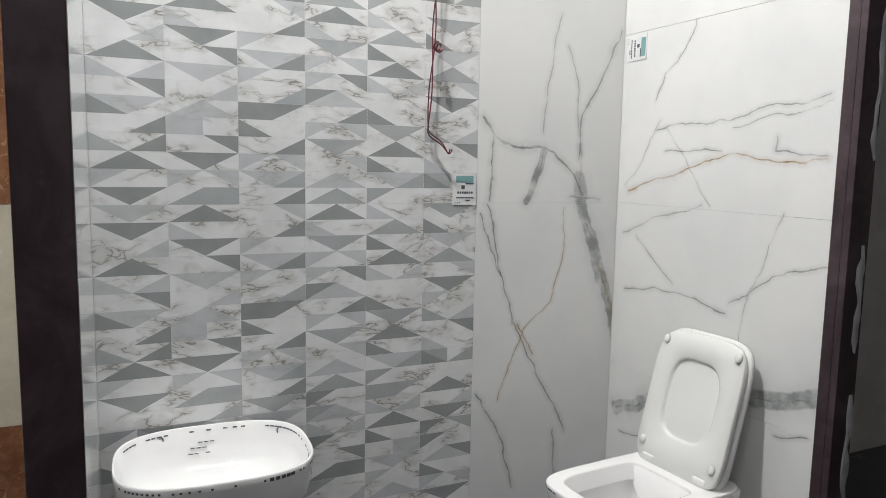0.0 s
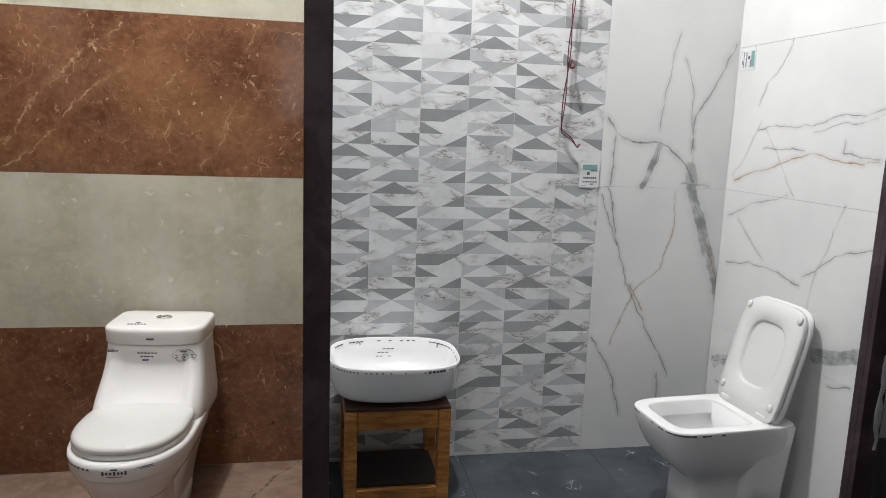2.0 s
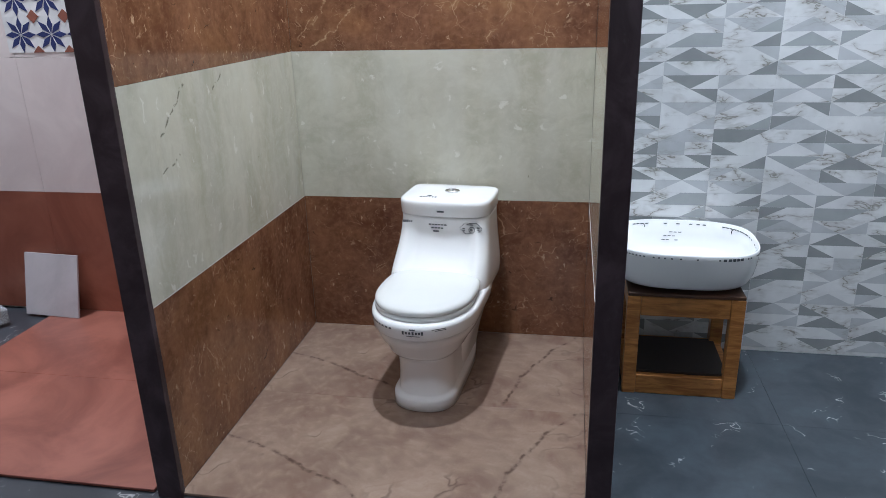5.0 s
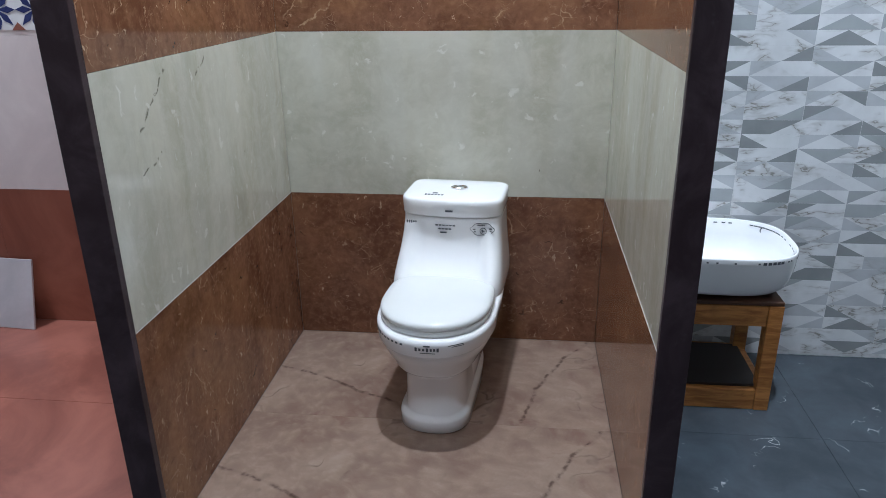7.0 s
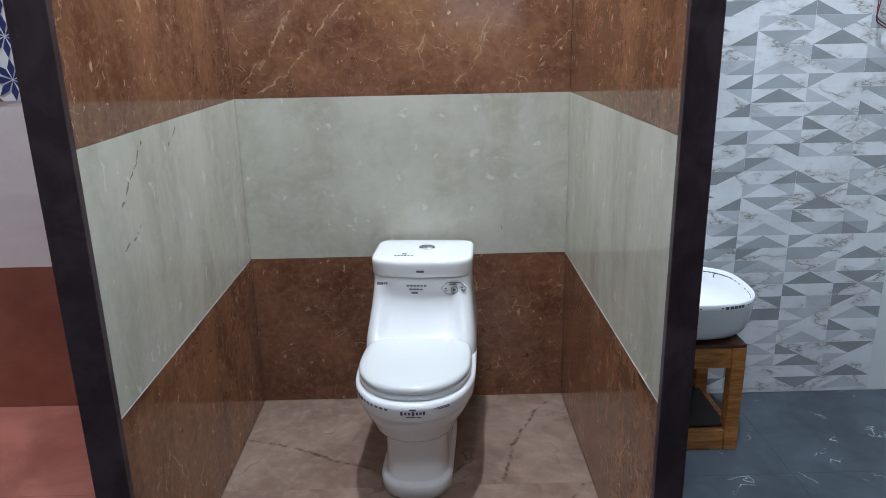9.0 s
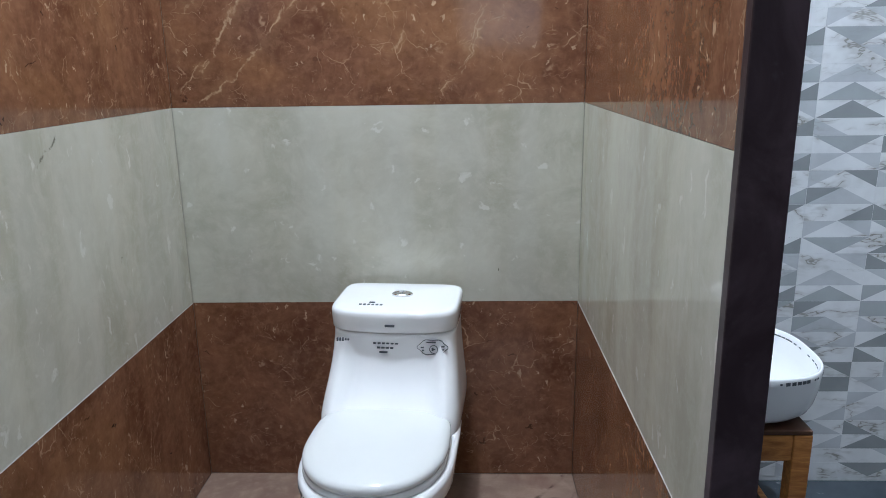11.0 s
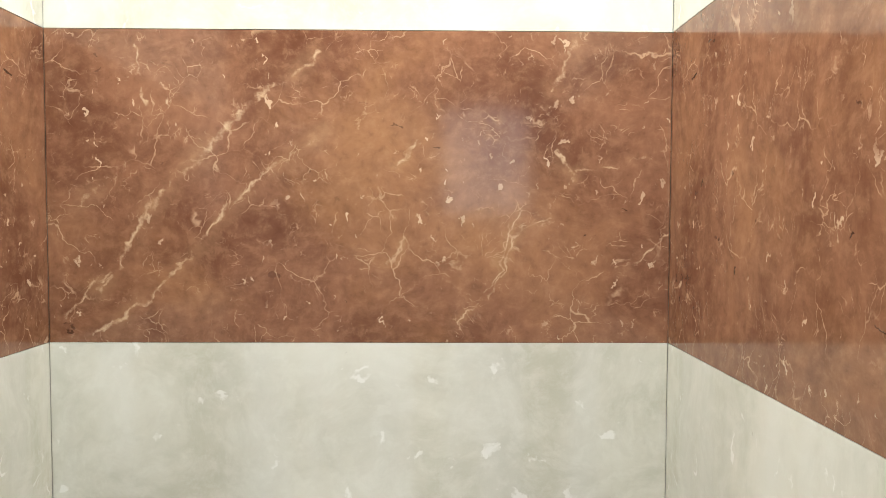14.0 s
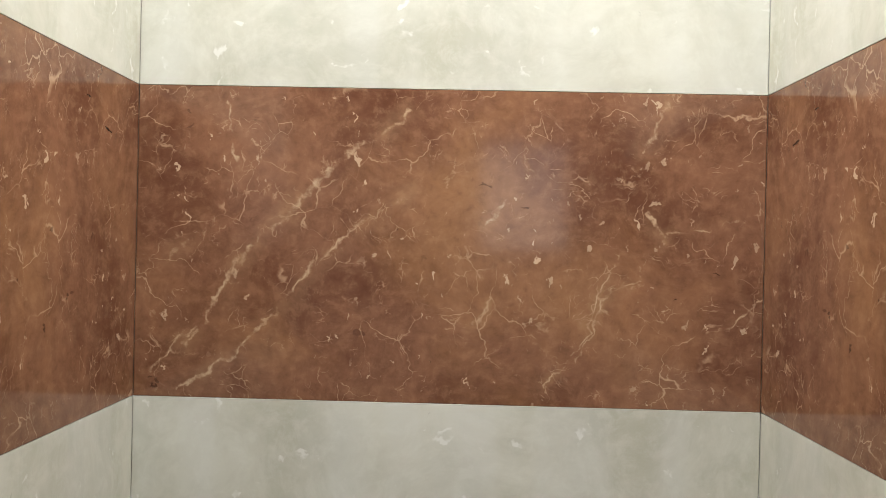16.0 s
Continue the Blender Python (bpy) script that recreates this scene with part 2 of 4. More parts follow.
def brown_tile(name, axes, streak, veins):
    """Glazed brown marble print with pale flecks, crackle and dark dashes."""
    m = Nodes(name)
    p = m.flat(axes)
    w = m.wobble(p, 6.0, 0.07)
    big = m.noise(w, 3.4, 7.0, 0.66, stretch=streak)
    col = m.mix(m.ramp(big, 0.30, 0.70), (0.112, 0.043, 0.022), (0.24, 0.112, 0.060))
    gold = m.ramp(m.noise(w, 2.1, 5.0, 0.6, distortion=0.6), 0.46, 0.72, 0.0, 0.5)
    col = m.mix(gold, col, (0.33, 0.165, 0.070))
    fine = m.noise(w, 38.0, 6.0, 0.66)
    col = m.mix(m.ramp(fine, 0.46, 0.68, 0.0, 0.26), col, (0.38, 0.21, 0.115))
    col = m.mix(m.ramp(fine, 0.48, 0.31, 0.0, 0.26), col, (0.075, 0.025, 0.012))
    net = None
    for scale, width, lo, amount in ((11.0, 0.016, 0.50, 0.52), (24.0, 0.026, 0.52, 0.45), (48.0, 0.05, 0.56, 0.32)):
        cell = m.nt.nodes.new("ShaderNodeTexVoronoi")
        cell.feature = "DISTANCE_TO_EDGE"
        cell.inputs["Scale"].default_value = scale
        m.link(m.vec("MULTIPLY", m.wobble(m.wobble(p, 9.0, 0.12), 50.0, 0.02), streak), cell.inputs["Vector"])
        one = m.ramp(cell.outputs["Distance"], 0.0, width, amount, 0.0)
        one = m.math("MULTIPLY", one, m.ramp(m.noise(p, scale * 0.5, 4.0, 0.6), lo, lo + 0.12))
        net = one if net is None else m.math("MAXIMUM", net, one)
    col = m.mix(net, col, (0.58, 0.38, 0.23))
    chips = m.ramp(m.noise(m.wobble(p, 60.0, 0.035), 58.0, 2.0, 0.5, stretch=(1.0, 0.45, 1.0)), 0.665, 0.70)
    chips = m.math("MULTIPLY", chips, m.ramp(m.noise(p, 5.0, 3.0), 0.42, 0.6))
    col = m.mix(m.math("MULTIPLY", chips, 0.7), col, (0.60, 0.42, 0.27))
    dark = m.ramp(m.noise(m.wobble(p, 30.0, 0.07), 26.0, 2.0, 0.5, stretch=(0.6, 1.4, 1.0)), 0.70, 0.73)
    dark = m.math("MULTIPLY", dark, m.ramp(m.noise(p, 4.0, 3.0), 0.45, 0.6))
    col = m.mix(m.math("MULTIPLY", dark, 0.8), col, (0.028, 0.012, 0.007))
    if veins:
        q = m.wobble(m.wobble(p, 7.0, 0.06), 45.0, 0.035)
        fac = None
        for points, width, kind in veins:
            one = m.vein(q, points, width * 1.0, 0.02)
            fac = one if fac is None else m.math("MAXIMUM", fac, one)
        fac = m.math("MULTIPLY", fac, m.ramp(m.noise(p, 22.0, 5.0, 0.65), 0.40, 0.66, 0.0, 0.8))
        col = m.mix(fac, col, (0.56, 0.39, 0.24))
        glow = None
        for points, width, kind in veins:
            one = m.vein(q, points, width * 6.0, 0.0)
            glow = one if glow is None else m.math("MAXIMUM", glow, one)
        glow = m.math("MULTIPLY", glow, m.ramp(m.noise(p, 9.0, 4.0), 0.4, 0.7, 0.0, 0.35))
        col = m.mix(glow, col, (0.42, 0.25, 0.13))
    return m.done(col, 0.09, m.math("ADD", net, m.math("SUBTRACT", chips, dark)), 0.4, 0.001)


brown_tile("brown_back", (0, 2), (1.0, 1.0, 1.0), BROWN_VEINS)
brown_tile("brown_side", (1, 2), (1.7, 0.7, 1.0), [])


def cream_tile(name, axes, streak, cracks=()):
    m = Nodes(name)
    p = m.flat(axes)
    w = m.wobble(p, 3.0, 0.2)
    big = m.noise(w, 2.6, 7.0, 0.66, stretch=streak)
    col = m.mix(m.ramp(big, 0.34, 0.66), (0.425, 0.405, 0.315), (0.57, 0.55, 0.455))
    col = m.mix(m.ramp(m.noise(w, 24.0, 6.0, 0.68), 0.42, 0.70, 0.0, 0.35), col, (0.64, 0.63, 0.54))
    # soft upright stripes: reflections painted into the glaze colour
    reflection_band = m.noise(p, 5.0, 2.0, 0.5, stretch=(1.6, 0.12, 1.0))
    col = m.mix(m.ramp(reflection_band, 0.4, 0.65, 0.0, 0.28), col, (0.62, 0.615, 0.56))
    fleck = m.ramp(m.noise(m.wobble(p, 20.0, 0.07), 17.0, 3.0, 0.55, stretch=streak), 0.64, 0.70, 0.0, 0.65)
    col = m.mix(fleck, col, (0.72, 0.71, 0.65))
    dark = m.ramp(m.noise(m.wobble(p, 25.0, 0.05), 15.0, 3.0, 0.5, stretch=(2.4, 0.8, 1.0)), 0.725, 0.75)
    dark = m.math("MULTIPLY", dark, m.ramp(m.noise(p, 2.5, 2.0), 0.5, 0.6))
    q = m.wobble(p, 18.0, 0.05)
    for points in cracks:
        one = m.math("MULTIPLY", m.vein(q, points, 0.006, 0.1), m.ramp(m.noise(p, 45.0, 3.0), 0.42, 0.56))
        dark = m.math("MAXIMUM", dark, one)
    col = m.mix(m.math("MULTIPLY", dark, 0.75), col, (0.08, 0.07, 0.05))
    return m.done(col, 0.085, m.math("SUBTRACT", fleck, dark), 0.12, 0.001)


cream_tile("cream_back", (0, 2), (1.0, 1.0, 1.0))
cream_tile("cream_side", (1, 2), (2.0, 0.6, 1.0))
cream_tile("cream_left", (1, 2), (2.0, 0.6, 1.0), [[(-0.86, 1.17), (-1.02, 1.03)], [(-0.93, 0.98), (-1.04, 0.94)], [(-0.62, 1.18), (-0.70, 1.13)]])


def taupe_floor():
    """Taupe marble floor print that repeats from tile to tile."""
    m = Nodes("taupe_floor")
    s = m.node("ShaderNodeSeparateXYZ", Vector=m.place())
    v = m.math("FLOORED_MODULO", m.math("MULTIPLY", s.outputs[1], -1.0), 0.6)
    p = m.node("ShaderNodeCombineXYZ", X=s.outputs[0], Y=v).outputs[0]
    w = m.wobble(p, 5.0, 0.1)
    col = m.mix(m.ramp(m.noise(w, 3.2, 6.0, 0.62), 0.3, 0.72), (0.205, 0.130, 0.098), (0.345, 0.25, 0.19))
    col = m.mix(m.ramp(m.noise(w, 26.0, 5.0, 0.6), 0.45, 0.75, 0.0, 0.22), col, (0.44, 0.34, 0.27))
    col = m.mix(m.ramp(m.noise(w, 5.0, 5.0, 0.6, distortion=0.7), 0.56, 0.74, 0.0, 0.5), col, (0.17, 0.085, 0.062))
    q = m.wobble(m.wobble(p, 6.0, 0.05), 30.0, 0.022)
    dark = m.vein(q, [(0.0, 0.29), (0.17, 0.35), (0.33, 0.44), (0.44, 0.475), (0.56, 0.58)], 0.011, 0.1)
    dark = m.math("MAXIMUM", dark, m.vein(q, [(1.17, 0.005), (1.08, 0.14), (1.0, 0.29), (0.94, 0.46), (0.9, 0.58)], 0.011, 0.1))
    thin = m.ramp(m.math("ABSOLUTE", m.math("SUBTRACT", m.noise(w, 4.0, 3.0), 0.5)), 0.0, 0.02, 0.5, 0.0)
    thin = m.math("MULTIPLY", thin, m.ramp(m.noise(p, 3.0), 0.5, 0.65))
    dark = m.math("MAXIMUM", m.math("MULTIPLY", dark, m.ramp(m.noise(p, 24.0), 0.38, 0.62, 0.1, 0.75)), thin)
    col = m.mix(dark, col, (0.055, 0.030, 0.022))
    return m.done(col, 0.16, m.noise(p, 5.0), 0.03)


taupe_floor()


def slate(name, base, flecks, rough):
    m = Nodes(name)
    p = m.flat((0, 1))
    col = m.mix(m.ramp(m.noise(m.wobble(p, 3.0, 0.2), 3.5, 6.0, 0.6), 0.3, 0.7), tuple(c * 0.8 for c in base), tuple(c * 1.3 for c in base))
    if flecks:
        f1 = m.noise(m.wobble(p, 9.0, 0.12), 8.0, 3.0)
        thin = m.ramp(m.math("ABSOLUTE", m.math("SUBTRACT", f1, 0.5)), 0.0, 0.012, 1.0, 0.0)
        thin = m.math("MULTIPLY", thin, m.ramp(m.noise(p, 7.0, 2.0), 0.57, 0.66))
        col = m.mix(m.math("MULTIPLY", thin, 0.8), col, (0.45, 0.45, 0.45))
    return m.done(col, rough, m.noise(p, 30.0), 0.04)


slate("slate_floor", (0.046, 0.056, 0.066), True, 0.2)
slate("hall_floor_stone", (0.035, 0.038, 0.045), True, 0.3)


def post_stone():
    m = Nodes("post_stone")
    p = m.place()
    col = m.mix(m.ramp(m.noise(p, 6.0, 6.0, 0.65, distortion=0.8), 0.36, 0.7), (0.028, 0.015, 0.019), (0.070, 0.047, 0.056))
    col = m.mix(m.ramp(m.noise(p, 45.0, 3.0), 0.62, 0.8, 0.0, 0.3), col, (0.10, 0.09, 0.10))
    return m.done(col, 0.42, m.noise(p, 90.0), 0.08)


post_stone()


def terracotta(name, a, b):
    m = Nodes(name)
    p = m.place()
    col = m.mix(m.ramp(m.noise(p, 2.6, 6.0, 0.62, distortion=0.8), 0.32, 0.7), a, b)
    return m.done(col, 0.32, m.noise(p, 30.0), 0.05)


terracotta("terracotta_wall", (0.20, 0.062, 0.038), (0.30, 0.105, 0.066))
terracotta("terracotta_floor", (0.165, 0.052, 0.036), (0.29, 0.105, 0.074))
terracotta("blush_tile", (0.62, 0.53, 0.51), (0.72, 0.63, 0.60))
terracotta("hall_paint", (0.26, 0.255, 0.25), (0.32, 0.315, 0.31))
terracotta("ceiling_paint", (0.72, 0.73, 0.73), (0.78, 0.78, 0.78))
terracotta("grey_tile", (0.38, 0.345, 0.355), (0.47, 0.43, 0.44))


def wood():
    m = Nodes("wood")
    p = m.node("ShaderNodeTexCoord").outputs["Object"]
    ring = m.noise(p, 9.0, 5.0, 0.6, stretch=(1.0, 6.0, 6.0), distortion=0.6)
    col = m.mix(m.ramp(ring, 0.3, 0.72), (0.26, 0.092, 0.018), (0.57, 0.255, 0.066))
    col = m.mix(m.ramp(m.noise(p, 5.0, 5.0), 0.60, 0.78, 0.0, 0.6), col, (0.08, 0.036, 0.012))
    return m.done(col, 0.42, ring, 0.12)


wood()


def plain(name, colour, rough=0.4, metal=0.0, coat=0.0, vary=0.12, spec=0.5):
    m = Nodes(name)
    p = m.node("ShaderNodeTexCoord").outputs["Object"]
    col = m.mix(m.ramp(m.noise(p, 8.0, 5.0), 0.3, 0.7), tuple(c * (1 - vary) for c in colour), colour)
    return m.done(col, rough, m.noise(p, 5.0, 2.0), 0.03, coat=coat, metal=metal, spec=spec)


plain("ceramic", (0.87, 0.87, 0.87), 0.07, vary=0.02)
plain("seat_plastic", (0.76, 0.77, 0.76), 0.16, vary=0.02)
plain("chrome", (0.75, 0.75, 0.76), 0.12, metal=1.0, vary=0.02)
plain("ink", (0.09, 0.10, 0.115), 0.5)
plain("paper", (0.72, 0.74, 0.74), 0.5)
plain("teal_print", (0.18, 0.36, 0.36), 0.5)
plain("navy_print", (0.035, 0.045, 0.14), 0.15)
plain("rust_print", (0.27, 0.10, 0.07), 0.15)
plain("white_print", (0.74, 0.72, 0.71), 0.12)
plain("wire_red", (0.13, 0.02, 0.03), 0.4)
plain("grout", (0.52, 0.49, 0.44), 0.8)
plain("grout_white", (0.74, 0.74, 0.73), 0.8)
plain("stained_board", (0.085, 0.034, 0.014), 0.5, vary=0.5)
plain("dark_board", (0.028, 0.022, 0.02), 0.6)
plain("daub", (0.55, 0.56, 0.60), 0.85, vary=0.5)
plain("water", (0.55, 0.56, 0.56), 0.03)
for name, colour, strength in (("cool_daylight", (0.92, 0.96, 1.0, 1), 1.5), ("rosy_daylight", (1.0, 0.76, 0.74, 1), 1.9)):
    lit = Nodes(name)
    lit.bsdf.inputs["Base Color"].default_value = (0.5, 0.5, 0.5, 1)
    lit.bsdf.inputs["Emission Color"].default_value = colour
    lit.bsdf.inputs["Emission Strength"].default_value = strength
GLOW = Nodes("lamp_face")
GLOW.bsdf.inputs["Emission Color"].default_value = (0.95, 0.98, 1, 1)
GLOW.bsdf.inputs["Emission Strength"].default_value = 4.0
m_clear = Nodes("clear_plastic")
m_clear.bsdf.inputs["Transmission Weight"].default_value = 0.8
m_clear.bsdf.inputs["Roughness"].default_value = 0.08
m_clear.bsdf.inputs["IOR"].default_value = 1.25
m_clear.bsdf.inputs["Base Color"].default_value = (0.9, 0.92, 0.93, 1)

# ---- building tools ----


def mesh_of(name, bm, materials, smooth=False):
    me = bpy.data.meshes.new(name)
    bmesh.ops.recalc_face_normals(bm, faces=bm.faces)
    bm.to_mesh(me)
    bm.free()
    for mat in materials if isinstance(materials, (list, tuple)) else [materials]:
        me.materials.append(MATS[mat])
    if smooth:
        me.polygons.foreach_set("use_smooth", [True] * len(me.polygons))
    return me


def part(name, bm, material, parent, label="", smooth=False):
    ob = new(name, mesh_of(name, bm, material, smooth))
    ob.parent = parent
    return tagged(ob, label)


def thing(name, label, category, group="", kind="", at=(0, 0, 0), turn=0):
    ob = new(name)
    ob.matrix_world = pose(*at, 0, 0, turn)
    return tagged(ob, label, category, group, kind)


def box(x0, x1, y0, y1, z0, z1, bevel=0.0, bm=None, segments=2):
    bm = bm or bmesh.new()
    made = bmesh.ops.create_cube(bm, size=1.0, matrix=Matrix.LocRotScale(
        ((x0 + x1) / 2, (y0 + y1) / 2, (z0 + z1) / 2), None, (x1 - x0, y1 - y0, z1 - z0)))
    if bevel:
        edges = {e for v in made["verts"] for e in v.link_edges}
        bmesh.ops.bevel(bm, geom=list(edges), offset=bevel, segments=segments, affect="EDGES", profile=0.5)
    return bm


def loft(rings, cap_low=True, cap_high=True, bm=None):
    bm = bm or bmesh.new()
    rows = [[bm.verts.new(p) for p in ring] for ring in rings]
    n = len(rows[0])
    for a, b in zip(rows, rows[1:]):
        for i in range(n):
            bm.faces.new((a[i], a[(i + 1) % n], b[(i + 1) % n], b[i]))
    if cap_low:
        bm.faces.new(list(reversed(rows[0])))
    if cap_high:
        bm.faces.new(rows[-1])
    return bm


def egg(z, hw, yf, yb, front=2.2, back=4.0, n=56, split=0.5, tilt=0.0):
    """A closed outline: rounded at the front (low y), squarer at the back."""
    ym = yb + (yf - yb) * split
    ring = []
    for i in range(n):
        a = 2 * math.pi * i / n
        c, s = math.cos(a), math.sin(a)
        e, depth = (back, yb - ym) if s > 0 else (front, ym - yf)
        x = hw * math.copysign(abs(c) ** (2 / e), c)
        y = ym + depth * math.copysign(abs(s) ** (2 / e), s)
        ring.append((x, y, z + tilt * (y - ym)))
    return ring


def on_ring(ring, t, z, out=0.0003):
    """A pose flat on an outline, at the share t of its points, facing outwards."""
    n = len(ring)
    a, b = Vector(ring[int(t * n) % n]), Vector(ring[(int(t * n) + 1) % n])
    p = a.lerp(b, t * n - int(t * n))
    d = b - a
    return Matrix.Translation((p.x, p.y, z)) @ Matrix.Rotation(math.atan2(d.y, d.x), 4, "Z") @ Matrix.Rotation(math.pi / 2, 4, "X") @ Matrix.Translation((0, 0, out))


def bars(name, rows, parent, label="", material="ink", thick=0.0008):
    """Unreadable print as bars: rows of (place, width, height, pose) boxes in one mesh."""
    bm = bmesh.new()
    for m, w, h in rows:
        bmesh.ops.create_cube(bm, size=1.0, matrix=m @ Matrix.Diagonal((w, h, thick, 1)))
    return tagged(part(name, bm, material, parent, label), kind="stuff")


# ---- structure ----
W_Y, W_X0, W_X1 = -0.055, 1.25, 3.003      # white bay: back wall, side walls
# Partitions and posts reach the unseen ceiling, added height to stop light spilling over.
A_X1, FRONT, TOP = 1.2, -1.19, CEIL         # brown bay width, front of the partitions, their height


def setting(name, bm, material, label, category):
    ob = new(name, mesh_of(name, bm, material))
    return tagged(ob, label, category, "", "structure")


floor_hall = setting("floor", box(-3.6, 5.2, -6.0, 0.3, -0.12, -0.012), "hall_floor_stone", "dark grey stone floor of the showroom hall", "floor")
ceiling = setting("ceiling", box(-3.6, 5.2, -6.0, 0.3, CEIL, CEIL + 0.12), "ceiling_paint", "plain white painted showroom ceiling", "ceiling")
wall_north = setting("wall_north", box(-3.6, 1.2, 0.012, 0.3, -0.012, CEIL), "grout", "cement wall behind the display tiles", "wall")
wall_white = setting("wall_north_white", box(1.226, 5.2, W_Y + 0.012, 0.3, -0.012, CEIL), "grout_white", "cement wall behind white display tiles", "wall")
setting("wall_south", box(-3.6, 5.2, -6.12, -6.0, -0.12, CEIL), "hall_paint", "plain pale painted hall wall", "wall")
setting("wall_west", box(-3.72, -3.6, -6.0, 0.3, -0.12, CEIL), "hall_paint", "plain pale painted hall wall", "wall")
setting("wall_east", box(5.2, 5.32, -6.0, 0.3, -0.12, CEIL), "hall_paint", "plain pale painted hall wall", "wall")


def glazed(name, x0, x1, z0, z1, pane, label):
    """A lit opening in the far hall wall, unseen and assumed from reflections: frame, and a pane of pale daylight."""
    ob = tagged(new(name), label, "window", "", "structure")
    y = -6.0
    for a, b in ((x0 - 0.06, x0), (x1, x1 + 0.06)):
        part("window_frame", box(a, b, y, y + 0.06, z0 - 0.06, z1 + 0.06, 0.004), "seat_plastic", ob)
    for a, b in ((z0 - 0.06, z0), (z1, z1 + 0.06)):
        part("window_frame", box(x0 + 0.001, x1 - 0.001, y, y + 0.06, a, b, 0.004), "seat_plastic", ob)
    part("pane", box(x0, x1, y, y + 0.012, z0, z1), pane, ob)
    return ob


# Out of view; placed and tinted so their reflections fall on the brown tiles.
glazed("window_1", 0.85, 1.7, 1.5, 2.55, "cool_daylight", "unseen bright frosted hall window with a white frame, assumed from its reflection")
glazed("door_1", -2.08, -1.5, 0.06, 2.6, "rosy_daylight", "unseen tall narrow frosted door with a rosy glow, assumed from its reflection")
wall_left = setting("partition_brown", box(-0.055, -0.012, FRONT, 0.012, -0.012, TOP), "grout", "partition between the terracotta and brown bays", "partition wall")
wall_mid = setting("partition_middle", box(A_X1 + 0.012, W_X0 - 0.012, FRONT, 0.012, -0.012, TOP), "grout", "partition between the brown and white bays", "partition wall")
wall_right = setting("partition_white", box(W_X1 + 0.012, W_X1 + 0.06, -0.93, W_Y + 0.012, -0.012, TOP), "grout_white", "partition at the end of the white bay", "partition wall")


def post(name, x0, x1, y0, y1, label):
    ob = thing(name, label, "post")
    h = TOP - 0.001
    part("front_strip", box(x0, x1, y0, y0 + 0.02, -0.012, h, 0.002), "post_stone", ob)
    part("return_strip", box(x0 + 0.001, x1 - 0.001, y0 + 0.021, y1, -0.012, h, 0.002), "post_stone", ob)
    return ob


post("partition_post", -0.070, 0.008, FRONT - 0.024, FRONT - 0.001, "dark purple-grey stone post capping the partition of the brown bay")
post("partition_post", 1.191, 1.257, FRONT - 0.024, FRONT - 0.001, "dark purple-grey stone post between brown and white bays")
end_post = post("partition_post", 2.992, 3.068, -0.985, -0.931, "dark stone end post smeared with white plaster daubs")

# ---- assumed lamps in the unseen ceiling ----


def downlight():
    ob = thing("downlight", "assumed round white ceiling downlight with a bright face", "ceiling light", "downlights", at=(0, 0, CEIL))
    n = 40
    ring = lambda r, z: [(r * math.cos(2 * math.pi * i / n), r * math.sin(2 * math.pi * i / n), z) for i in range(n)]
    part("rim", loft([ring(0.115, 0.0), ring(0.115, -0.012), ring(0.095, -0.02), ring(0.09, -0.006)], False, False), "seat_plastic", ob)
    part("diffuser", loft([ring(0.09, 0.0), ring(0.09, -0.008)]), "lamp_face", ob)
    return ob


first = downlight()
for i, (lx, ly, watts, size) in enumerate(LAMPS):
    if i:
        copy_thing(first, pose(lx, ly, CEIL))
first.matrix_world = pose(LAMPS[0][0], LAMPS[0][1], CEIL)

# ---- one-piece toilet in the brown bay ----


def ink_rows(x0, z0, rows, y, pitch=90):
    return [(pose(x0 + dx, y, z0 + dz, pitch), w, h) for dx, dz, w, h in rows]


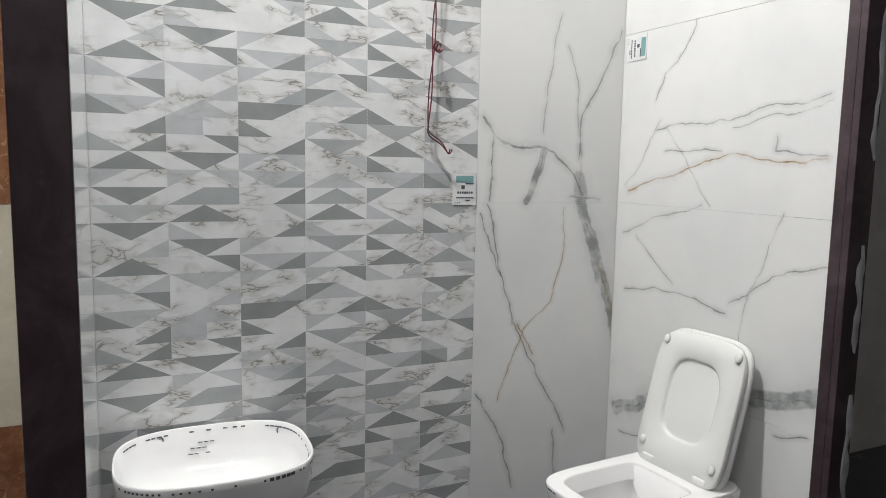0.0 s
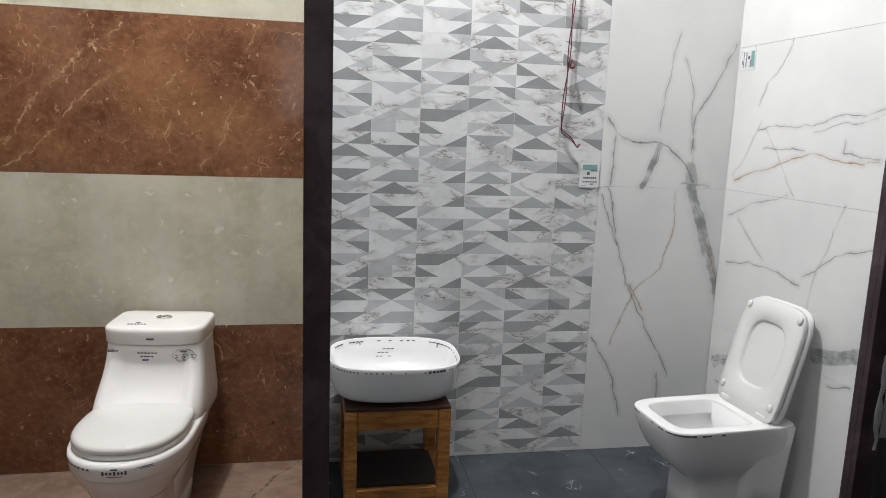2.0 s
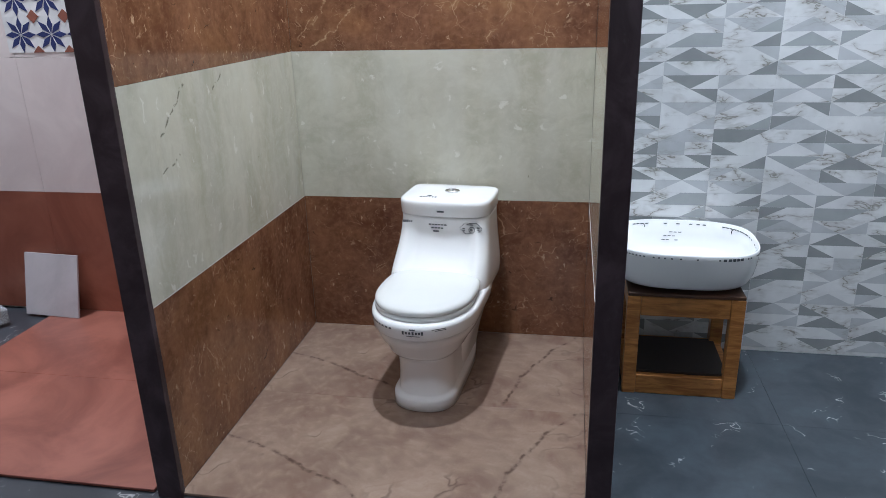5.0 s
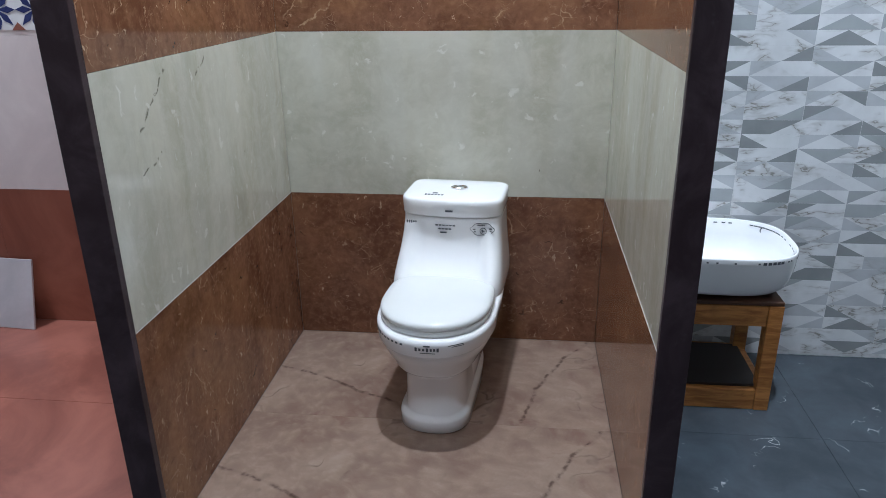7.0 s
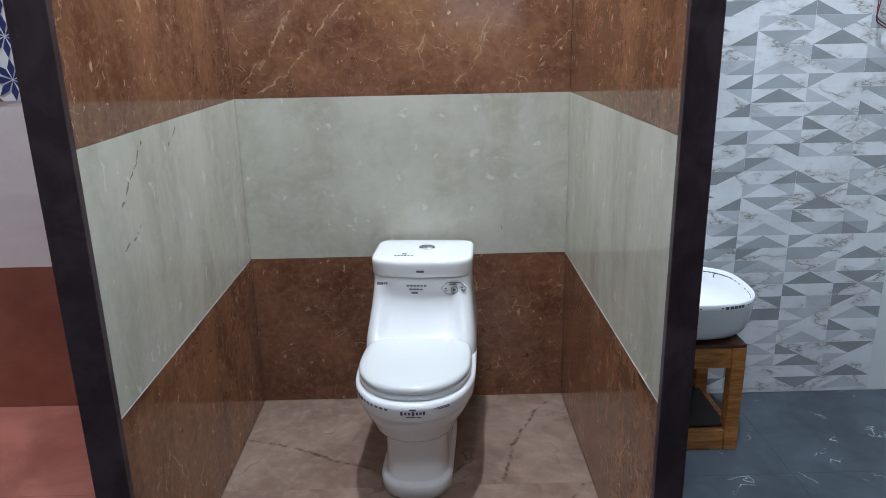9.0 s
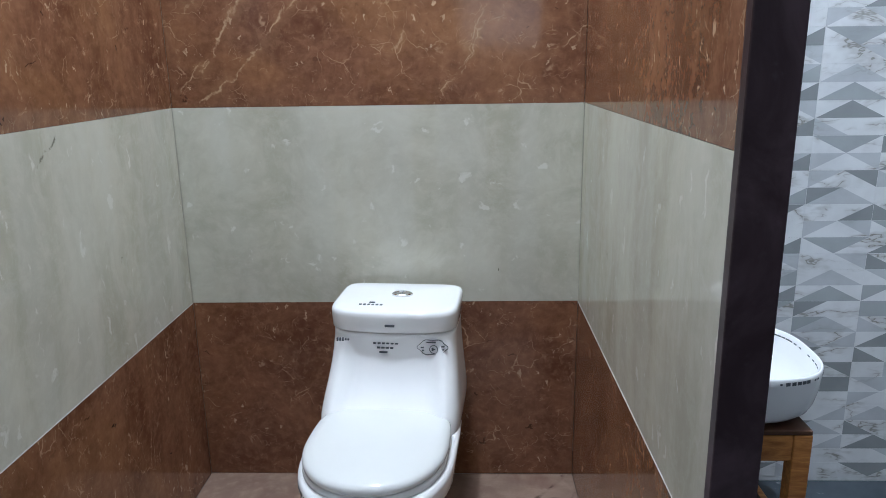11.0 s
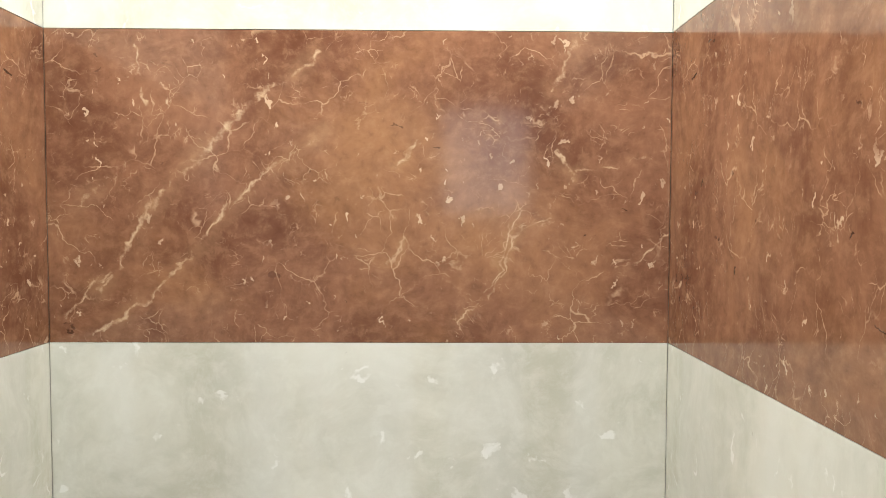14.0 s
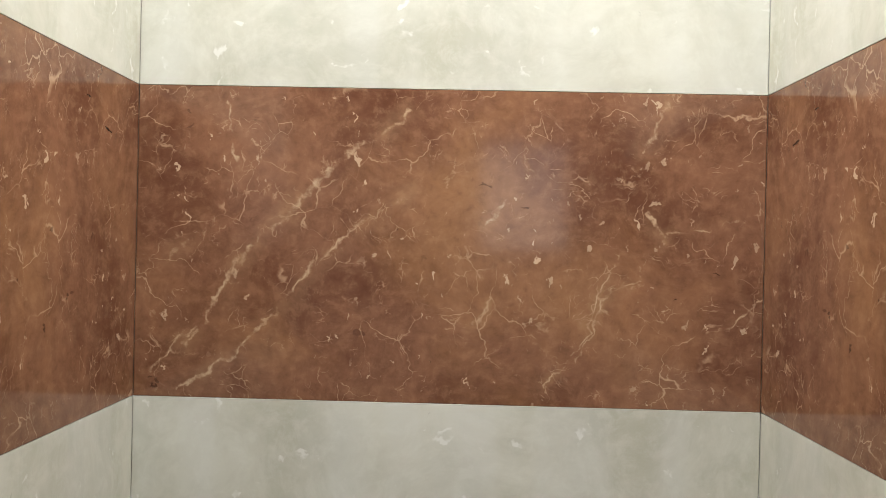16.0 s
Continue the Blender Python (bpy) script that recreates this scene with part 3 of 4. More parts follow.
def one_piece_toilet():
    ob = thing("one_piece_toilet", "glossy white one-piece toilet with closed lid and printed stickers", "toilet", at=(0.679, 0, 0), turn=-5)
    foot = lambda z, hw, yf, yb=-0.13: egg(z, hw, yf, yb, 2.5, 5.0, split=0.77)
    cup = lambda z, hw, yf, yb=-0.09, e=2.2: egg(z, hw, yf, yb, e, 4.0, split=0.62)
    body = [foot(0.0, 0.110, -0.666), foot(0.005, 0.117, -0.675), foot(0.040, 0.117, -0.675), foot(0.046, 0.115, -0.672), foot(0.049, 0.109, -0.664),
            foot(0.051, 0.103, -0.655), foot(0.056, 0.101, -0.652), foot(0.12, 0.099, -0.648), foot(0.18, 0.100, -0.650), foot(0.196, 0.103, -0.655), foot(0.202, 0.108, -0.662), egg(0.212, 0.122, -0.680, -0.12, 2.4, 4.0, split=0.72),
            egg(0.228, 0.137, -0.697, -0.11, 2.3, 4.0, split=0.68), cup(0.25, 0.150, -0.710), cup(0.275, 0.168, -0.728), cup(0.30, 0.178, -0.740), cup(0.316, 0.181, -0.743), cup(0.3175, 0.1805, -0.7425), cup(0.3195, 0.187, -0.749), cup(0.323, 0.189, -0.751), cup(0.36, 0.192, -0.755), cup(0.372, 0.190, -0.752), cup(0.376, 0.180, -0.742)]
    part("bowl", loft(body), "ceramic", ob, smooth=True)
    tank = []
    for z, hw, yf, dip in ((0.30, 0.165, -0.43, 0.0), (0.355, 0.188, -0.435, 0.0), (0.385, 0.190, -0.432, 0.0), (0.41, 0.189, -0.422, 0.015), (0.43, 0.187, -0.408, 0.032), (0.455, 0.184, -0.385, 0.040), (0.48, 0.181, -0.360, 0.038),
                           (0.505, 0.178, -0.338, 0.033), (0.53, 0.1755, -0.320, 0.026), (0.555, 0.1735, -0.306, 0.018), (0.58, 0.172, -0.296, 0.010), (0.60, 0.171, -0.290, 0.004), (0.612, 0.171, -0.287, 0.0)):
        ring = []
        for x, y, zz in egg(z, hw, yf, -0.055, 6.0, 7.0, 96):
            k = min(1.0, max(0.0, (0.86 - abs(x) / hw) / 0.30)) if y < (yf - 0.055) / 2 else 0.0
            ring.append((x, y + dip * k * k * (3 - 2 * k) - (0.006 + 0.016 * max(0.0, (z - 0.5) / 0.112)) * (1 - (x / hw) ** 2) * (y < yf + 0.03), zz))
        tank.append(ring)
    part("tank", loft(tank), "ceramic", ob, smooth=True)
    skirt = [egg(0.0, 0.098, -0.50, -0.10, 4, 6), egg(0.05, 0.100, -0.49, -0.10, 4, 6), egg(0.14, 0.116, -0.455, -0.085, 4, 6), egg(0.24, 0.145, -0.44, -0.07, 4, 6), egg(0.33, 0.176, -0.43, -0.06, 4, 6), egg(0.36, 0.184, -0.43, -0.06, 4, 6)]
    part("skirt", loft(skirt), "ceramic", ob, smooth=True)
    # dark ring below the lid: the seam's shade put in as colour
    part("seam_shade", loft([egg(0.611, 0.166, -0.276, -0.058, 5.5, 7.0), egg(0.617, 0.166, -0.276, -0.058, 5.5, 7.0)]), "ink", ob)
    lid = [egg(0.616, 0.171, -0.286, -0.05, 6, 8), egg(0.6175, 0.174, -0.2895, -0.047, 6, 8), egg(0.620, 0.175, -0.291, -0.046, 6, 8), egg(0.660, 0.1765, -0.294, -0.045, 6, 8), egg(0.668, 0.176, -0.2935, -0.0455, 6, 8),
           egg(0.6735, 0.1725, -0.290, -0.049, 6, 8), egg(0.676, 0.167, -0.284, -0.054, 6, 8), egg(0.677, 0.16, -0.277, -0.06, 6, 8), egg(0.681, 0.10, -0.22, -0.10, 5, 7), egg(0.682, 0.03, -0.18, -0.15, 4, 4)]
    lid = [[(x, y - 0.024 * (1 - (x / 0.177) ** 2) * (y < -0.2), z) for x, y, z in ring] for ring in lid]
    part("tank_lid", loft(lid), "ceramic", ob, "white ceramic tank lid", smooth=True)
    seat = [egg(z, 0.176 - k, -0.728 + k, -0.33, 2.2, 3.0) for z, k in ((0.377, 0.004), (0.379, 0.0), (0.393, 0.0), (0.396, 0.003))]
    part("seat", loft(seat), "seat_plastic", ob, smooth=True)
    lidring = lambda z, k: egg(z, 0.178 - k, -0.731 + k, -0.30 - k, 2.2, 3.0)
    cover = [lidring(0.397, 0.006), lidring(0.399, 0.001), lidring(0.409, 0.0), lidring(0.416, 0.004), lidring(0.421, 0.012), lidring(0.425, 0.03), lidring(0.428, 0.07), lidring(0.430, 0.12)]
    part("seat_cover", loft(cover), "seat_plastic", ob, "closed white plastic seat cover", smooth=True)
    for sx in (-0.075, 0.075):
        part("hinge", box(sx - 0.022, sx + 0.022, -0.36, -0.325, 0.385, 0.412, 0.006), "seat_plastic", ob)
    n = 24
    oval = lambda k, z: [(0.012 + 0.030 * k * math.cos(2 * math.pi * i / n), -0.178 + 0.021 * k * math.sin(2 * math.pi * i / n), z) for i in range(n)]
    button = part("flush_button", loft([oval(1, 0.680), oval(1, 0.686), oval(0.85, 0.689), oval(0.8, 0.687)]), "chrome", ob, "oval chrome dual flush button")
    part("button_split", box(0.011, 0.013, -0.197, -0.159, 0.6872, 0.6882), "ink", button)
    # print on the tank, the lid and the rim
    bars("tank_print", ink_rows(0, 0.585, [(-0.148 + 0.0075 * i, 0.008, 0.0045, 0.009 if i < 3 else 0.005) for i in range(5)] + [(-0.045 + 0.012 * i, 0.0, 0.008, 0.004) for i in range(6)]
                                + [(-0.035 + 0.012 * i, -0.013, 0.009, 0.004) for i in range(4)] + [(-0.022, -0.026, 0.022, 0.004)], -0.3035, 90), ob, thick=0.005)
    bm = bmesh.new()
    for k in range(28):
        a0, a1 = 2 * math.pi * k / 28, 2 * math.pi * (k + 1) / 28
        pt = lambda a: Vector((0.112 + 0.040 * math.cos(a) * (1 + 0.06 * math.cos(6 * a)), 0, 0.575 + 0.022 * math.sin(a) * (1 + 0.10 * math.cos(6 * a))))
        p, q = pt(a0), pt(a1)
        mid, d = (p + q) / 2, q - p
        bmesh.ops.create_cube(bm, size=1, matrix=Matrix.Translation((mid.x, -0.2985, mid.z)) @ Matrix.Rotation(math.atan2(-d.z, d.x), 4, "Y") @ Matrix.Diagonal((d.length, 0.004, 0.0012, 1)))
    for k in range(16):
        a = 2 * math.pi * k / 16
        bmesh.ops.create_cube(bm, size=1, matrix=Matrix.Translation((0.115 + 0.011 * math.cos(a), -0.2985, 0.569 + 0.011 * math.sin(a))) @ Matrix.Rotation(-a - math.pi / 2, 4, "Y") @ Matrix.Diagonal((0.0046, 0.004, 0.0013, 1)))
    for dx, dz, w, h in ((0.112, 0.569, 0.005, 0.012), (0.117, 0.569, 0.005, 0.003), (0.108, 0.589, 0.025, 0.003), (0.084, 0.574, 0.008, 0.004), (0.140, 0.578, 0.009, 0.004), (0.140, 0.569, 0.006, 0.004), (0.086, 0.566, 0.006, 0.004)):
        bmesh.ops.create_cube(bm, size=1, matrix=Matrix.Translation((dx, -0.2985, dz)) @ Matrix.Diagonal((w, 0.004, h * 0.75, 1)))
    tagged(part("printed_badge", bm, "ink", ob, "black printed badge outline"), kind="stuff")
    bars("lid_print", [(pose(-0.09 + 0.0115 * i, -0.262, 0.6795, 3), 0.007, 0.008) for i in range(6)] + [(pose(-0.06, -0.247, 0.6812), 0.016, 0.005), (pose(0.0, -0.3175, 0.640, 90), 0.026, 0.006)], ob, thick=0.003)
    edge = cup(0.357, 0.1917, -0.7547)
    rim = [(on_ring(edge, 0.738 + 0.0078 * i, 0.351), 0.0065, 0.012 if i in (0, 3, 6) else 0.008) for i in range(7)]
    rim += [(on_ring(edge, 0.760, 0.363), 0.02, 0.005), (on_ring(edge, 0.762, 0.340), 0.045, 0.002)]
    rim += [(on_ring(edge, 0.585 + 0.0145 * i, 0.358), 0.014 if i < 3 else 0.009, 0.011 if i < 3 else 0.006) for i in range(9)]
    rim += [(on_ring(edge, 0.83, 0.362), 0.05, 0.002), (on_ring(edge, 0.835, 0.357), 0.04, 0.002)]
    bars("rim_print", rim, ob)
    return ob


one_piece_toilet()

# ---- wash basin on a wooden stool ----


def stool():
    ob = thing("wooden_stool", "rough varnished wooden stool frame carrying the basin", "stool")
    x0, x1, y0, y1, h = 1.335, 1.727, -0.455, -0.115, 0.405
    t = 0.046
    for x in (x0, x1 - t):
        for y in (y0, y1 - t):
            part("leg", box(x, x + t, y, y + t, 0.012, h - 0.012, 0.003), "wood", ob)
    for y in (y0 + 0.004, y1 - 0.028):
        part("top_rail", box(x0 + t + 0.001, x1 - t - 0.001, y, y + 0.024, h - 0.085, h - 0.013, 0.003), "wood", ob)
        part("bottom_rail", box(x0 + t + 0.001, x1 - t - 0.001, y, y + 0.024, 0.012, 0.086, 0.003), "wood", ob)
    for x in (x0 + 0.004, x1 - 0.028):
        part("side_rail", box(x, x + 0.024, y0 + t + 0.001, y1 - t - 0.001, h - 0.085, h - 0.013, 0.003), "wood", ob)
        part("lower_side_rail", box(x, x + 0.024, y0 + t + 0.001, y1 - t - 0.001, 0.012, 0.086, 0.003), "wood", ob)
    part("top_board", box(x0 + 0.001, x1 - 0.001, y0 + 0.001, y1 - 0.001, h - 0.011, h + 0.002, 0.003), "stained_board", ob, "thin dark stained top board")
    part("lower_shelf", box(x0 + 0.03, x1 - 0.03, y0 + 0.03, y1 - 0.03, 0.086, 0.094), "dark_board", ob, "dark lower shelf board")
    return ob


stool()


def basin():
    cx, cy, z0 = 1.53, -0.275, 0.408
    ob = thing("wash_basin", "white glossy oblong countertop basin with printed edge on a stool", "basin", at=(cx, cy, z0), turn=-2)

    def ring(z, hx, hy, e=3.0, n=72):
        out = []
        for i in range(n):
            a = 2 * math.pi * i / n
            c, s = math.cos(a), math.sin(a)
            out.append((hx * math.copysign(abs(c) ** (2 / e), c), hy * math.copysign(abs(s) ** (2 / e), s), z))
        return out
    shape = [ring(0.0, 0.16, 0.12), ring(0.004, 0.19, 0.145), ring(0.014, 0.214, 0.168), ring(0.030, 0.229, 0.184), ring(0.055, 0.239, 0.195), ring(0.09, 0.246, 0.202), ring(0.13, 0.2495, 0.2065), ring(0.146, 0.25, 0.207),
             ring(0.151, 0.2485, 0.2055), ring(0.1515, 0.246, 0.203), ring(0.149, 0.2435, 0.2005), ring(0.10, 0.230, 0.188), ring(0.06, 0.215, 0.172), ring(0.035, 0.19, 0.148), ring(0.024, 0.14, 0.10), ring(0.021, 0.03, 0.03, 2.0)]
    part("bowl", loft(shape), "ceramic", ob, smooth=True)
    n = 24
    disc = lambda r, z: [(r * math.cos(2 * math.pi * i / n), r * math.sin(2 * math.pi * i / n), z) for i in range(n)]
    part("drain", loft([disc(0.024, 0.018), disc(0.024, 0.0235), disc(0.016, 0.0225)]), "chrome", ob)
    # print along the outer and inner edge
    def along(a, hx, hy, z, e=3.0):
        c, s = math.cos(a), math.sin(a)
        return Vector((hx * math.copysign(abs(c) ** (2 / e), c), hy * math.copysign(abs(s) ** (2 / e), s), z))
    out, inner = [], []
    for deg in range(-152, -20, 4):
        if deg in (-112, -84, -80, -52, -40, -36, -148):
            continue
        a = math.radians(deg)
        p, q = along(a, 0.2505, 0.2075, 0.138), along(a + 0.01, 0.2505, 0.2075, 0.138)
        d = (q - p)
        wide = 0.011 if -72 <= deg <= -56 else 0.006
        out.append((Matrix.Translation(p) @ Matrix.Rotation(math.atan2(d.y, d.x), 4, "Z") @ Matrix.Rotation(math.pi / 2, 4, "X"), wide, 0.009 if -72 <= deg <= -56 else 0.005))
    for deg in list(range(20, 160, 5)) + list(range(-20, 20, 6)):
        if deg in (60, 65, 70, 100, 105, 130, 135):
            continue
        a = math.radians(deg)
        p, q = along(a, 0.2375, 0.1945, 0.138), along(a + 0.01, 0.2375, 0.1945, 0.138)
        d = (q - p)
        inner.append((Matrix.Translation(p) @ Matrix.Rotation(math.atan2(d.y, d.x), 4, "Z") @ Matrix.Rotation(math.pi / 2, 4, "X"), 0.012, 0.004))
    bars("outer_print", out, ob)
    bars("inner_print", inner + [(pose(-0.04 + 0.016 * i - 0.006 * j, 0.186 - 0.006 * j, 0.107 - 0.014 * j, 70), 0.012, 0.003) for i in range(4) for j in range(3) if (i + j) % 4], ob)
    bm = bmesh.new()
    for cxk in (-0.135, 0.20):
        for k in range(16):
            a = 2 * math.pi * k / 16
            bmesh.ops.create_cube(bm, size=1, matrix=Matrix.Translation((cxk + 0.011 * math.cos(a), 0.184 if cxk < 0 else 0.15, 0.127 + 0.011 * math.sin(a))) @ Matrix.Rotation(-a - math.pi / 2, 4, "Y") @ Matrix.Diagonal((0.0048, 0.0012, 0.003, 1)))
        bmesh.ops.create_cube(bm, size=1, matrix=Matrix.Translation((cxk, 0.184 if cxk < 0 else 0.15, 0.127)) @ Matrix.Diagonal((0.004, 0.0012, 0.01, 1)))
    tagged(part("round_mark", bm, "ink", ob, "small round printed mark"), kind="stuff")
    return ob


basin()

# ---- square toilet with raised lid in the white bay ----


def square_toilet():
    # local: front towards -y, back towards +y; turned to face the brown bay
    ob = thing("floor_toilet", "white square-rimmed floor toilet with raised lid beside marble wall", "toilet", at=(2.938, -0.593, 0.012), turn=-86)

    def ring(z, hw, yf, yb, e=5.0):
        return egg(z, hw * 0.95, yf, yb, e, 8.0, 64)
    outer = [ring(0.0, 0.105, -0.372, -0.05), ring(0.10, 0.104, -0.368, -0.05), ring(0.165, 0.106, -0.366, -0.05), ring(0.185, 0.112, -0.380, -0.05), ring(0.205, 0.126, -0.410, -0.04, 4.0), ring(0.235, 0.145, -0.448, -0.02, 3.8),
             ring(0.27, 0.160, -0.475, -0.01, 3.8), ring(0.31, 0.171, -0.494, -0.005, 4.2), ring(0.345, 0.177, -0.505, 0.0, 4.6), ring(0.37, 0.18, -0.51, 0.0), ring(0.388, 0.181, -0.512, 0.0), ring(0.3935, 0.1805, -0.5115, 0.0), ring(0.396, 0.178, -0.509, -0.002), ring(0.3965, 0.174, -0.505, -0.006),
             ring(0.3965, 0.137, -0.470, -0.150), ring(0.3955, 0.133, -0.466, -0.154), ring(0.392, 0.131, -0.464, -0.156), ring(0.345, 0.122, -0.452, -0.162, 4.0), ring(0.341, 0.121, -0.451, -0.163, 4.0), ring(0.338, 0.127, -0.456, -0.158, 4.0), ring(0.25, 0.09, -0.40, -0.19, 3.0), ring(0.18, 0.05, -0.36, -0.24, 2.5)]
    part("bowl", loft(outer), "ceramic", ob, smooth=True)
    rear = [ring(0.0, 0.135, -0.19, -0.004), ring(0.15, 0.145, -0.185, -0.003), ring(0.30, 0.165, -0.175, -0.002), ring(0.386, 0.178, -0.17, -0.001)]
    part("rear_block", loft(rear), "ceramic", ob, smooth=True)
    part("water", loft([egg(0.215, 0.068, -0.385, -0.21, 2.5, 2.5, 32), egg(0.216, 0.068, -0.385, -0.21, 2.5, 2.5, 32)]), "water", ob)
    tilt = Matrix.Translation((0, -0.105, 0.402)) @ Matrix.Rotation(math.radians(-105), 4, "X")

    def slab(rings):
        return loft([[tilt @ Vector(p) for p in r] for r in rings])
    # the raised seat shows its underside, with the cover behind it
    flat = lambda z, hw, d, y0=0.0: egg(z, hw * 0.93, -d, y0, 5.0, 7.0, 64)
    ring_seat = [flat(0.004, 0.172, 0.415, 0.012), flat(0.0, 0.176, 0.42, 0.015), flat(-0.014, 0.176, 0.42, 0.015), flat(-0.018, 0.172, 0.416, 0.012),
                 [(x, y - 0.0, -0.018) for x, y, z in egg(0, 0.100, -0.345, -0.085, 3.2, 3.2, 64)], [(x, y, -0.012) for x, y, z in egg(0, 0.094, -0.338, -0.092, 3.2, 3.2, 64)],
                 [(x, y, -0.0065) for x, y, z in egg(0, 0.092, -0.336, -0.094, 3.2, 3.2, 64)], [(x, y, -0.006) for x, y, z in egg(0, 0.090, -0.333, -0.097, 3.2, 3.2, 64)], [(x, y, -0.006) for x, y, z in egg(0, 0.085, -0.328, -0.102, 3.2, 3.2, 64)]]
    part("seat", slab(list(ring_seat)), "seat_plastic", ob, "raised white plastic seat ring", smooth=True)
    cover = [flat(0.006, 0.174, 0.422, 0.016), flat(0.009, 0.18, 0.43, 0.018), flat(0.024, 0.18, 0.43, 0.018), flat(0.029, 0.174, 0.424, 0.014)]
    part("seat_cover", slab(cover), "seat_plastic", ob, "raised white plastic seat cover", smooth=True)
    for bx, by in ((-0.135, -0.38), (0.135, -0.38), (-0.135, -0.05), (0.135, -0.05)):
        part("buffer", slab([egg(-0.018, 0.012, by - 0.016, by + 0.016, 2, 2, 16), egg(-0.024, 0.011, by - 0.014, by + 0.014, 2, 2, 16), egg(-0.027, 0.006, by - 0.008, by + 0.008, 2, 2, 16)]), "seat_plastic", ob, smooth=True).location.x = bx
    for bx in (-0.10, 0.10):
        part("hinge", box(bx - 0.025, bx + 0.025, -0.125, -0.085, 0.397, 0.42, 0.006), "seat_plastic", ob)
    part("hinge_bar", box(-0.12, 0.12, -0.118, -0.100, 0.402, 0.418, 0.005), "seat_plastic", ob)
    edge = ring(0.385, 0.181, -0.512, 0.0)
    rim = [(on_ring(edge, 0.655 + 0.0125 * i, 0.385), 0.013, 0.005) for i in range(15) if i not in (3, 7, 11)]
    rim += [(on_ring(edge, t, 0.385), 0.016, 0.006) for t in (0.855, 0.868, 0.89, 0.90, 0.915, 0.935, 0.965, 0.975, 0.99)]
    bars("rim_print", rim, ob)
    return ob


square_toilet()

# ---- labels and wire on the white wall ----


def tile_label(at, turn, label, roll):
    ob = thing("tile_label", label, "label")
    ob.matrix_world = pose(*at, 0, roll, turn)
    w, h = 0.088, 0.102
    part("card", box(-w / 2, w / 2, -0.0012, 0.0, -h / 2, h / 2), "paper", ob)
    part("colour_bar", box(-w / 2 + 0.012, w / 2 - 0.012, -0.0018, -0.0012, h / 2 - 0.028, h / 2 - 0.006), "teal_print", ob, "teal printed bar")
    bars("print", [(pose(-0.006, -0.0015, 0.008, 90), 0.012, 0.012), (pose(0.018, -0.0015, 0.0195, 90), 0.03, 0.004)] + [(pose(-0.024 + 0.0085 * i, -0.0015, -0.010, 90), 0.006, 0.007) for i in range(7)]
         + [(pose(-0.026 + 0.011 * i, -0.0015, -0.027, 90), 0.009, 0.0045) for i in range(6)] + [(pose(0.012, -0.0015, -0.036, 90), 0.016, 0.004)]
         + [(pose(-0.034 + 0.008 * i, -0.0015, -0.044, 90), 0.004, 0.003) for i in range(3)], ob)
    return ob


tile_label((2.365, W_Y - 0.0032, 1.245), 0, "small white tile label with teal bar on mosaic wall", 0)
tile_label((W_X1 - 0.0012, -0.125, 1.748), -90, "small white tile label with teal bar on marble wall", 90)


def wire():
    ob = thing("hanging_wire", "dark red twisted electric wire with a knot hanging on wall", "wire", at=(2.24, W_Y - 0.038, 0))
    def strand(name, pts, r=0.0022):
        cu = bpy.data.curves.new(name, "CURVE")
        cu.dimensions, cu.bevel_depth, cu.bevel_resolution = "3D", r, 2
        sp = cu.splines.new("NURBS")
        sp.points.add(len(pts) - 1)
        for p, co in zip(sp.points, pts):
            p.co = (*co, 1)
        sp.use_endpoint_u = True
        cu.materials.append(MATS["wire_red"])
        o = new(name, cu)
        o.parent = ob
    for k in (-1, 1):
        pts = []
        for i in range(30):
            z = 2.35 - i * (2.35 - 1.44) / 29
            a = z * 16 + (math.pi if k > 0 else 0)
            pts.append((0.005 * math.cos(a) + 0.012 * math.sin(z * 3.1) - 0.012 * (z < 1.66) * (1.66 - z) * 4, 0.005 * math.sin(a) + 0.03 * max(0, 2.0 - z) ** 2, z))
        pts += [(pts[-1][0] + 0.006, 0.02, 1.42 + 0.004 * k), (0.018, 0.012, 1.402 + 0.005 * k), (0.040, 0.01, 1.380 + 0.004 * k), (0.053, 0.008, 1.352 - 0.004 * k), (0.058 + 0.004 * k, 0.004, 1.375)]
        strand("strand", pts)
    loop = [(0.013 * math.cos(a) + 0.0, -0.006 + 0.006 * math.sin(2 * a), 1.692 + 0.014 * math.sin(a)) for a in [i * 2 * math.pi / 14 for i in range(15)]]
    strand("knot", loop, 0.003)
    strand("knot", [(x * 0.7 + 0.003, y - 0.004, z - 0.004) for x, y, z in loop], 0.003)
    return ob


wire()

# ---- terracotta bay ----


def leaning_tile():
    ob = thing("leaning_tile", "loose square mauve-grey tile leaning on the terracotta wall", "tile", at=(-1.29, -0.085, 0.0), turn=-4)
    bm = box(-0.148, 0.148, -0.005, 0.005, 0.0, 0.3, 0.0012)
    bmesh.ops.rotate(bm, verts=bm.verts, cent=(0, 0, 0), matrix=Matrix.Rotation(math.radians(-13), 3, "X"))
    part("tile_body", bm, "grey_tile", ob)


leaning_tile()


